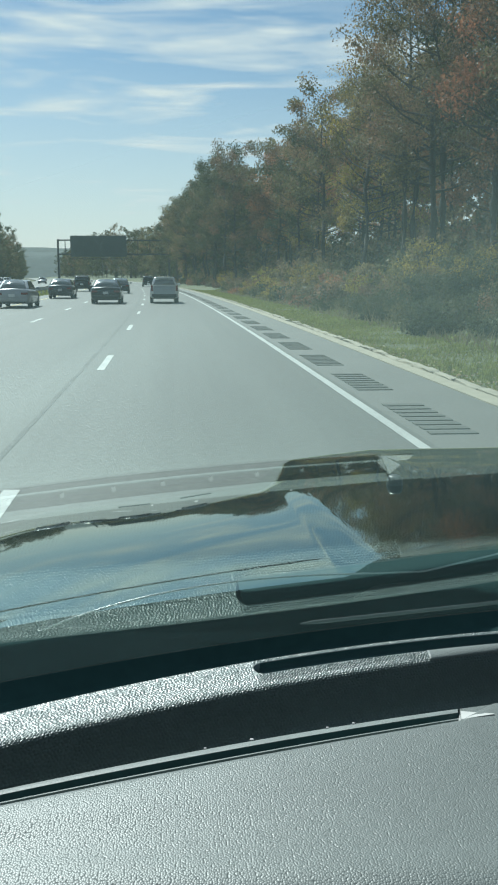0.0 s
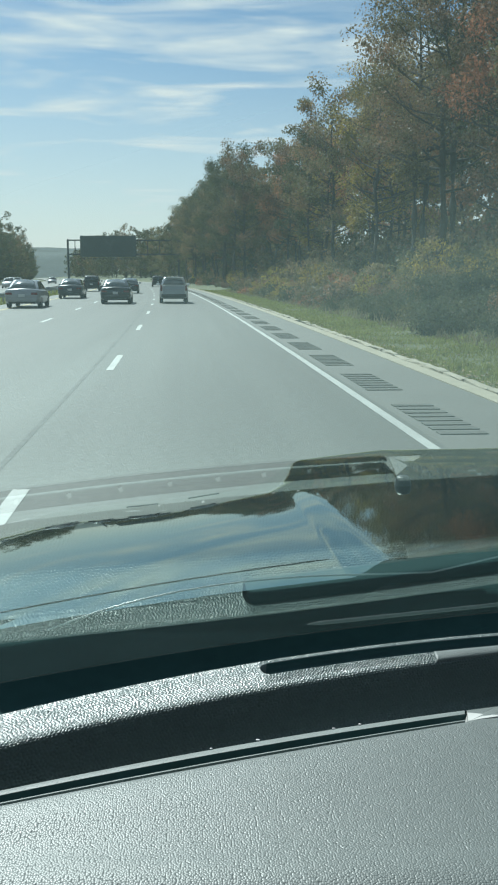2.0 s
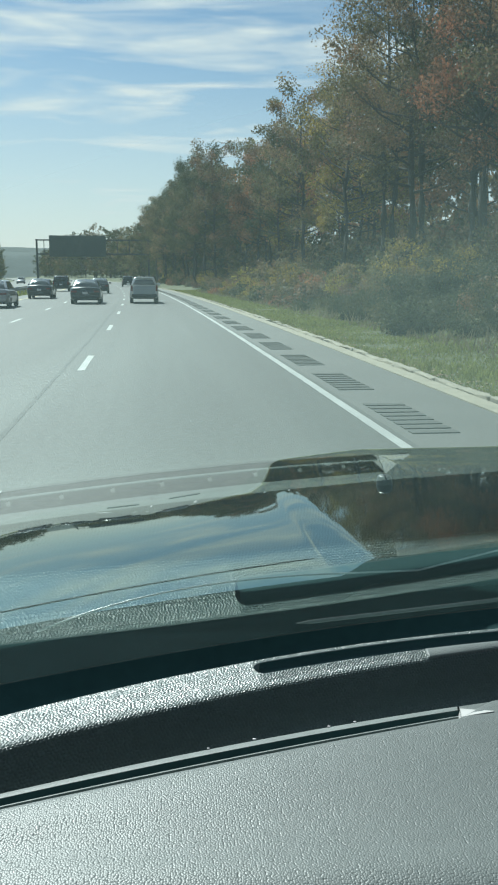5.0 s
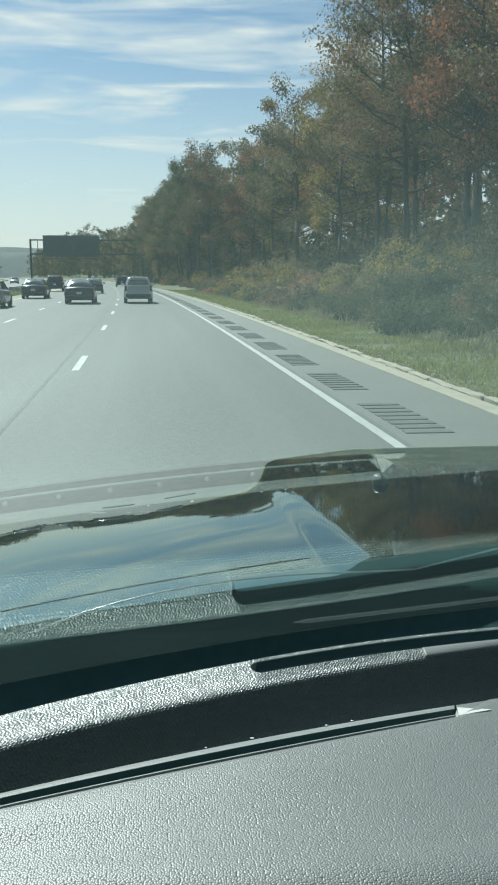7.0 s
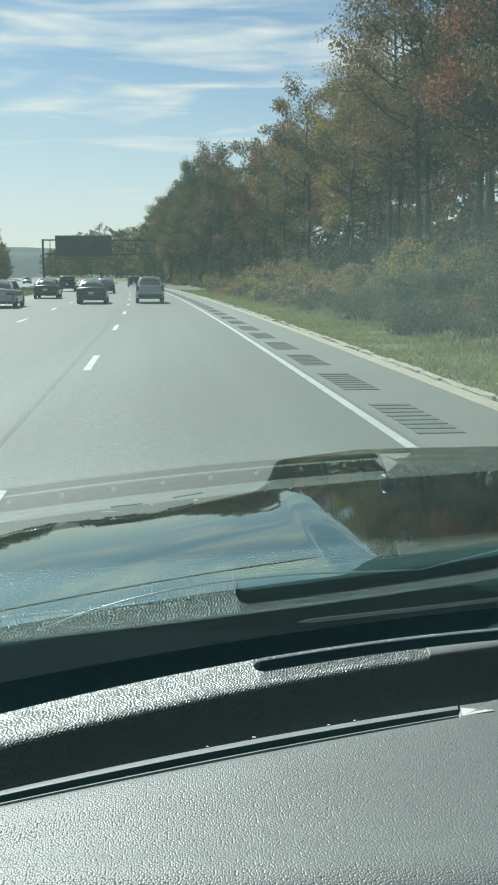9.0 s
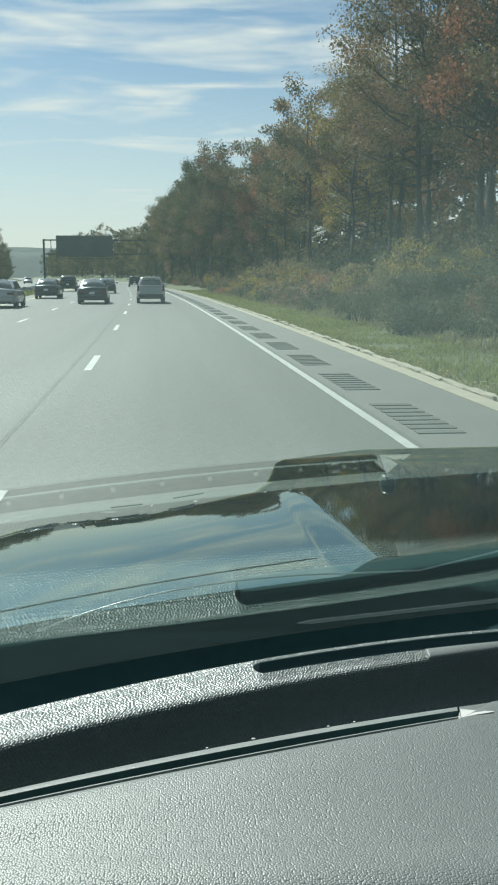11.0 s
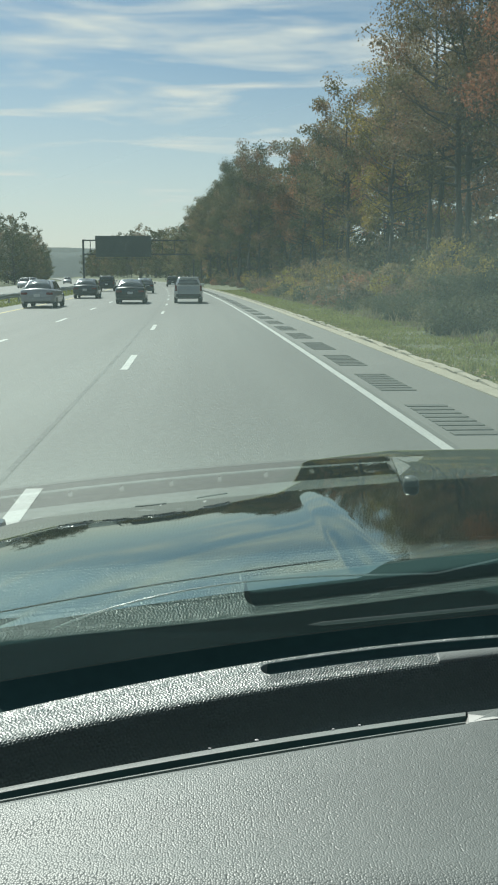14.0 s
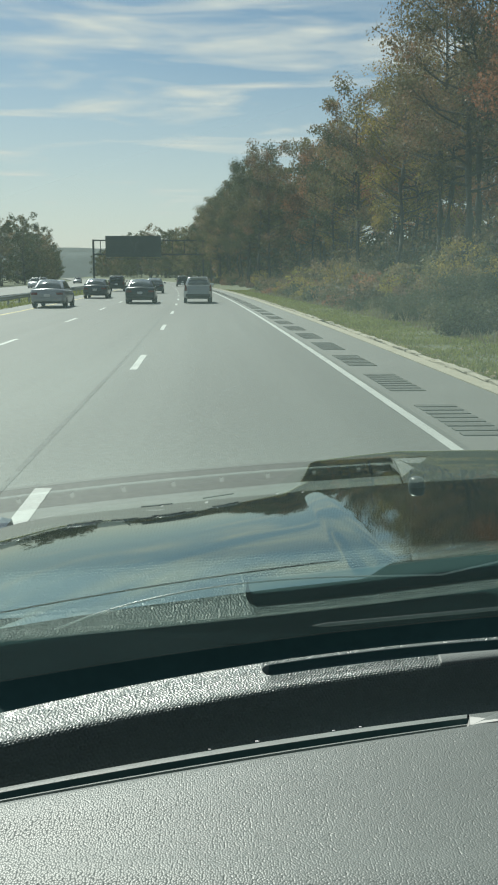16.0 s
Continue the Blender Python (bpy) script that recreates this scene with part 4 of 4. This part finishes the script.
def make_tree(seed, height, radius, leaf, clear=0.28, per=70, size=0.42, limbs=26, label="", thin=1.0, lean=0.0, gaps=0.0):
    rng = np.random.default_rng(seed)
    tree = new("tree")
    tagged(tree, label, "tree", group="woods beside the highway")
    verts, faces = [], []
    n = 9
    trunk = [Vector((lean * height * (k / n) ** 1.5 + 0.25 * rng.normal() * (k > 0) * 0.6, 0.2 * rng.normal() * (k > 0), height * 0.93 * k / n)) for k in range(n + 1)]
    r0 = 0.011 * height + 0.05
    tube(verts, faces, trunk, [r0 * (1.35 if k == 0 else 1.0 - 0.88 * k / n) for k in range(n + 1)], 8)
    centres, radii = [], []
    for i in range(limbs):
        f = clear + (0.97 - clear) * ((i + rng.random() * 0.7) / limbs)
        k = min(n - 1, int(f * n))
        p0 = trunk[k].lerp(trunk[k + 1], f * n - k)
        az = i * 2.4 + rng.normal() * 0.4
        g = (f - clear) / (1 - clear)
        reach = radius * (0.55 + 0.6 * math.sin(math.pi * min(1, 0.18 + 0.8 * g))) * (0.6 + 0.5 * rng.random())
        rise = reach * (0.25 + 0.75 * g) * (0.7 + 0.5 * rng.random())
        way = Vector((math.cos(az), math.sin(az), 0))
        p1 = p0 + way * reach * 0.5 + Vector((0, 0, rise * 0.35))
        p2 = p0 + way * reach + Vector((0, 0, rise))
        rr = r0 * (1 - 0.85 * f) * 0.55
        bare = rng.random() < gaps
        tube(verts, faces, [p0, p1, p2], [rr, rr * 0.6, rr * 0.15], 5)
        for q in range(3):
            side = way.cross(Vector((0, 0, 1))) * (rng.normal() * 0.5)
            e = p1.lerp(p2, 0.3 + 0.3 * q) + (way * 0.5 + side + Vector((0, 0, 0.35 + 0.3 * rng.random()))) * reach * 0.38
            tube(verts, faces, [p1.lerp(p2, 0.3 * q), e], [rr * 0.35, rr * 0.08], 4)
            if not bare and rng.random() > 0.6 * gaps:
                centres.append(tuple(e)); radii.append(0.10 * radius + 0.55 + 0.75 * rng.random())
        if not bare:
            centres.append(tuple(p2)); radii.append(0.11 * radius + 0.6 + 0.7 * rng.random())
    centres.append(tuple(trunk[-1])); radii.append(1.2)
    part_mesh("trunk", mesh_of("trunk", verts, faces, BARK, smooth=True), tree)
    keep = max(4, int(per * thin))
    part_mesh("crown", leaf_mesh("crown", rng, centres, radii, keep, size, LEAF[leaf]), tree)
    tree.location = (0, -900, 0)
    return tree


WORDS = {"olive": "olive-green autumn leaves", "green": "dense dark green leaves", "russet": "russet orange autumn leaves", "gold": "yellowing leaves", "brown": "thin brownish leaves"}
NEAR_TREES = [make_tree(11 + i, h, r, leaf, clear=c, per=int(p * 0.95), size=0.28, limbs=30, label="tall tree with " + WORDS[leaf] + " and a dark trunk", lean=l, gaps=0.12)
              for i, (h, r, leaf, c, p, l) in enumerate(((25, 5.0, "olive", 0.28, 105, -0.03), (27, 5.2, "brown", 0.36, 80, 0.02), (24, 4.8, "russet", 0.3, 95, -0.02),
                                                         (28, 5.0, "green", 0.3, 105, 0.0), (22, 4.6, "gold", 0.26, 95, -0.05), (26, 4.5, "olive", 0.34, 60, 0.03), (27, 5.0, "brown", 0.4, 16, 0.04), (25, 4.6, "gold", 0.35, 22, -0.03)))]
FINE_TREES = [make_tree(81 + i, h, r, leaf, clear=c, per=p, size=0.17, limbs=32, label="tall tree with " + WORDS[leaf] + " and a dark trunk", lean=l, gaps=0.15)
              for i, (h, r, leaf, c, p, l) in enumerate(((24, 4.6, "olive", 0.3, 250, -0.03), (27, 5.0, "brown", 0.34, 130, 0.03), (23, 4.8, "russet", 0.32, 220, 0.0), (26, 4.6, "gold", 0.3, 60, -0.04)))]
FAR_TREES = [make_tree(41 + i, h, r, leaf, clear=c, per=34, size=0.56, limbs=24, label="tree at the wood's edge with " + WORDS[leaf])
             for i, (h, r, leaf, c) in enumerate(((25, 5.4, "olive", 0.04), (26, 5.2, "russet", 0.06), (23, 5.0, "green", 0.03), (27, 5.3, "brown", 0.08), (22, 5.0, "gold", 0.04)))]


DISTANT_TREES = [make_tree(61 + i, h, r, leaf, clear=c, per=20, size=0.6, limbs=24, label="distant tree with " + WORDS[leaf])
                 for i, (h, r, leaf, c) in enumerate(((25, 5.4, "green", 0.03), (26, 5.2, "olive", 0.05), (23, 5.2, "green", 0.03), (25, 5.3, "green", 0.05)))]


def plant(tree, u, y, scale, turn):
    m = pose(u + bend(y), y, lie(u, y) - 0.15, 0, 0, turn) @ Matrix.Diagonal((scale, scale, scale * (0.94 + 0.12 * random.random()), 1))
    ob = copy_thing(tree, m)
    ob.scale = m.to_scale()
    return ob


def stature(y):
    """Tree size by distance, set to fit the skyline from the camera."""
    return 1.0 - 0.25 * smooth01((y - 58) / 36)


random.seed(5)
y = 30.0
while y < 130:
    plant(random.choice(FINE_TREES if y < 75 else NEAR_TREES), 17.8 + random.uniform(-2.2, 2.0), y, random.uniform(0.72, 1.0) * stature(y), random.uniform(0, 360))
    y += random.uniform(5.0, 7.5)
y = 26.0
while y < 130:
    plant(random.choice(NEAR_TREES[:4]), 23 + random.uniform(-2, 2.5), y, random.uniform(0.9, 1.08) * stature(y), random.uniform(0, 360))
    y += random.uniform(6.5, 9.5)
y = 30.0
while y < 135:
    plant(random.choice(FAR_TREES), 31 + random.uniform(-3, 6), y, random.uniform(0.78, 0.95), random.uniform(0, 360))
    y += random.uniform(9, 14)
y = 34.0
while y < 150:
    plant(random.choice(FAR_TREES), 42 + random.uniform(-3, 3), y, random.uniform(0.75, 0.9), random.uniform(0, 360))
    y += random.uniform(7, 10)
for u, y, k in ((10.6, 117, 0), (10.2, 126, 3), (9.8, 135, 3), (10.4, 143, 0), (9.9, 150, 3), (10.3, 159, 3), (9.6, 168, 5), (10.2, 177, 3), (9.4, 186, 0), (9.9, 196, 3), (9.2, 204, 5)):
    plant(NEAR_TREES[k], u, y, random.uniform(0.58, 0.7), random.uniform(0, 360))
y = 130.0
while y < 480:
    kinds = (FAR_TREES[0], FAR_TREES[2], FAR_TREES[2]) if y < 280 else DISTANT_TREES
    plant(random.choice(kinds), 15.4 + random.uniform(-1.4, 2), y, random.uniform(0.52, 0.85), random.uniform(0, 360))
    plant(random.choice(kinds), 22 + random.uniform(-3, 5), y + 3, random.uniform(0.66, 0.92), random.uniform(0, 360))
    y += random.uniform(5.5, 8.5) * (1 if y < 260 else 1.5)
y = 490.0
while y < 1050:
    plant(random.choice(DISTANT_TREES), 14 + random.uniform(-2, 8), y, random.uniform(0.8, 1.1), random.uniform(0, 360))
    y += random.uniform(9, 16)
y = 175.0
while y < 760:
    plant(random.choice(DISTANT_TREES), -33 - random.uniform(0, 9), y, random.uniform(0.42, 0.72), random.uniform(0, 360))
    y += random.uniform(4.5, 8)
for t in NEAR_TREES + FINE_TREES + FAR_TREES + DISTANT_TREES:
    for o in (*t.children_recursive, t):
        bpy.data.objects.remove(o)


# ---- undergrowth ----
def make_shrub(seed, height, radius, leaf, per, size, label):
    rng = np.random.default_rng(seed)
    shrub = new("shrub")
    tagged(shrub, label, "shrub", group="undergrowth at the wood's edge")
    verts, faces, centres, radii = [], [], [], []
    for i in range(22):
        az, k = i * 2.4, 0.25 + 0.75 * rng.random()
        top = Vector((math.cos(az) * radius * k, math.sin(az) * radius * k, height * (0.25 + 0.75 * rng.random()) * (1.05 - 0.45 * k)))
        base = Vector((top.x * 0.3, top.y * 0.3, -0.2))
        tube(verts, faces, [base, base.lerp(top, 0.55) + Vector((0, 0, 0.2)), top], [0.03, 0.02, 0.006], 4)
        centres += [tuple(top), tuple(base.lerp(top, 0.55))]
        radii += [0.3 + 0.25 * radius * rng.random(), 0.35 + 0.3 * radius * rng.random()]
    part_mesh("stems", mesh_of("stems", verts, faces, BARK), shrub)
    part_mesh("foliage", leaf_mesh("foliage", rng, centres, radii, per, size, LEAF[leaf]), shrub)
    return shrub


SHRUBS = [make_shrub(70 + i, h, r, leaf, 42, 0.2, "low tangled shrub with " + WORDS[leaf]) for i, (h, r, leaf) in enumerate(
    ((2.2, 1.8, "olive"), (1.7, 1.7, "green"), (2.8, 1.7, "gold"), (1.5, 1.8, "russet"), (3.4, 1.9, "olive"), (1.3, 1.5, "brown")))]
FINE_SHRUBS = [make_shrub(90 + i, h, r, leaf, 105, 0.115, "low tangled shrub with " + WORDS[leaf]) for i, (h, r, leaf) in enumerate(
    ((2.2, 1.8, "olive"), (1.6, 1.7, "green"), (2.8, 1.7, "green"), (1.4, 1.8, "brown"), (3.4, 1.9, "gold"), (1.4, 1.6, "russet"), (3.0, 2.0, "green")))]
random.seed(9)
y = 17.0
while y < 210:
    for u in ((9.0, 10.6, 12.4) if y < 110 else (10.0, 12.2)):
        kinds = FINE_SHRUBS if y < 48 else SHRUBS
        plant(random.choice(kinds if u > 9.5 else (kinds[1], kinds[2], kinds[3], kinds[0], kinds[1])), u + random.uniform(-0.7, 0.8), y + random.uniform(-1, 1),
              random.uniform(0.5, 0.95) * (0.9 if u < 9.5 else 1.0), random.uniform(0, 360))
    y += random.uniform(2.2, 3.4) * (1 if y < 110 else 1.6)
y = 40.0
while y < 150:
    plant(random.choice((SHRUBS[0], SHRUBS[1], SHRUBS[4])), 20 + random.uniform(-2, 5), y, random.uniform(1.3, 1.8), random.uniform(0, 360))
    y += random.uniform(3.5, 5.5)
y = 30.0
while y < 170:
    plant(random.choice((SHRUBS[1], SHRUBS[4])), 29 + random.uniform(-2, 4), y, random.uniform(2.0, 2.6), random.uniform(0, 360))
    y += random.uniform(4, 6)
y = 24.0
while y < 150:
    plant(random.choice((SHRUBS[0], SHRUBS[1], SHRUBS[4], SHRUBS[5])), 25 + random.uniform(-2, 2), y, random.uniform(1.6, 2.3), random.uniform(0, 360))
    y += random.uniform(3.5, 5.5)
for t in SHRUBS + FINE_SHRUBS:
    for o in (*t.children_recursive, t):
        bpy.data.objects.remove(o)


def build_grass(name, count, u0, u1, y0, y1, low, high, mat, label, seed):
    rng = np.random.default_rng(seed)
    t = rng.random(count) ** 1.7
    ys = y0 + (y1 - y0) * t
    us = u0 + (u1 - u0) * rng.random(count)
    verts, faces = [], []
    for i in range(count):
        y, u = float(ys[i]), float(us[i])
        h = (low + (high - low) * rng.random() ** 2) * (1 + 0.7 * rough_noise(u, y, 0.35))
        az, wd = rng.random() * 6.283, 0.012 + 0.0006 * y
        x, z = u + bend(y), lie(u, y) - 0.01
        dx, dy = math.cos(az) * wd, math.sin(az) * wd
        lx, ly = rng.normal() * h * 0.35, rng.normal() * h * 0.35
        k = len(verts)
        verts += [(x - dx, y - dy, z), (x + dx, y + dy, z), (x + lx, y + ly, z + h)]
        faces.append((k, k + 1, k + 2))
    return tagged(part_mesh(name, mesh_of(name, verts, faces, mat)), label, "grass", kind="stuff")


build_grass("grass", 90000, 4.65, 9.2, 8, 120, 0.03, 0.11, GRASS, "short green grass on the verge", 3)
build_grass("weeds", 9000, 7.4, 12.5, 9, 110, 0.15, 0.5, DRY, "dry tan weeds before the shrubs", 4)
build_grass("median_grass", 14000, -17.0, -10.1, 25, 160, 0.06, 0.22, GRASS, "green grass on the median strip", 6)


def build_litter():
    """Fallen leaves strewn over the verge and caught along the kerb."""
    rng = np.random.default_rng(12)
    verts, faces = [], []
    for i in range(2600):
        y = 7 + 70 * rng.random() ** 1.5
        u = 4.6 + (abs(rng.normal()) * 0.25 if i % 3 == 0 else 4.4 * rng.random())
        s, az = 0.025 + 0.035 * rng.random(), 6.283 * rng.random()
        x, z = u + bend(y), lie(u, y) + 0.02 + 0.03 * rng.random()
        c, d = s * math.cos(az), s * math.sin(az)
        k = len(verts)
        verts += [(x - c, y - d, z), (x + 0.6 * d, y - 0.6 * c, z + 0.012), (x + c, y + d, z + 0.004), (x - 0.6 * d, y + 0.6 * c, z + 0.016)]
        faces.append((k, k + 1, k + 2, k + 3))
    return tagged(part_mesh("leaf_litter", mesh_of("leaf_litter", verts, faces, LITTER)), "dry tan fallen leaves strewn over the verge", "fallen leaves", kind="stuff")


build_litter()


# ---- broken concrete edging along the shoulder ----
def build_kerb():
    kerb = new("kerb")
    tagged(kerb, "low broken edging of pale weathered concrete and gravel", "kerb", kind="structure")
    random.seed(21)
    shapes = []
    for i in range(8):
        bm = bmesh.new()
        box(bm, 0, 0, 0, 0.15, 1.1, 0.13, bevel=0.025)
        bmesh.ops.subdivide_edges(bm, edges=[e for e in bm.edges if e.calc_length() > 0.5], cuts=2)
        for v in bm.verts:
            v.co += Vector((random.gauss(0, 0.011), random.gauss(0, 0.014), random.gauss(0, 0.007)))
        me = bpy.data.meshes.new("kerb_stone")
        bm.to_mesh(me)
        bm.free()
        me.materials.append(CONCRETE)
        shapes.append(me)
    y = 4.0
    while y < 190:
        if random.random() > 0.1:
            ob = part_mesh("kerb_stone", random.choice(shapes), kerb)
            ob.matrix_basis = pose(4.47 + random.gauss(0, 0.014) + bend(y), y, -0.014 + random.gauss(0, 0.006), random.gauss(0, 0.3), random.gauss(0, 1.2), random.gauss(0, 0.5)) @ Matrix.Diagonal((random.uniform(0.8, 1.2), 1, 1, 1))
        y += 1.16
    return kerb


tagged(part("gutter", slab(4.104, 4.39, -20, 420, 0.012, -0.2), CONCRETE), "pale tan concrete gutter along the shoulder", "gutter", kind="structure")


def build_gravel():
    rng = np.random.default_rng(8)
    verts, faces = [], []
    for i in range(2600):
        y = 5 + 75 * rng.random() ** 1.5
        u = 4.5 + abs(rng.normal()) * 0.2
        s = 0.012 + 0.04 * rng.random() ** 3
        x, z = u + bend(y), lie(u, y)
        k = len(verts)
        for a, b, c in ((-1, -1, -0.3), (1, -1, -0.3), (1, 1, -0.3), (-1, 1, -0.3), (0.1, 0, 1)):
            verts.append((x + s * (a + 0.4 * rng.normal()), y + s * (b + 0.4 * rng.normal()), z + s * c * 0.8))
        faces += [(k, k + 1, k + 4), (k + 1, k + 2, k + 4), (k + 2, k + 3, k + 4), (k + 3, k, k + 4)]
    return tagged(part_mesh("gravel", mesh_of("gravel", verts, faces, CONCRETE)), "pale gravel crumbs beside the kerb", "gravel", kind="stuff")


build_gravel()
build_kerb()
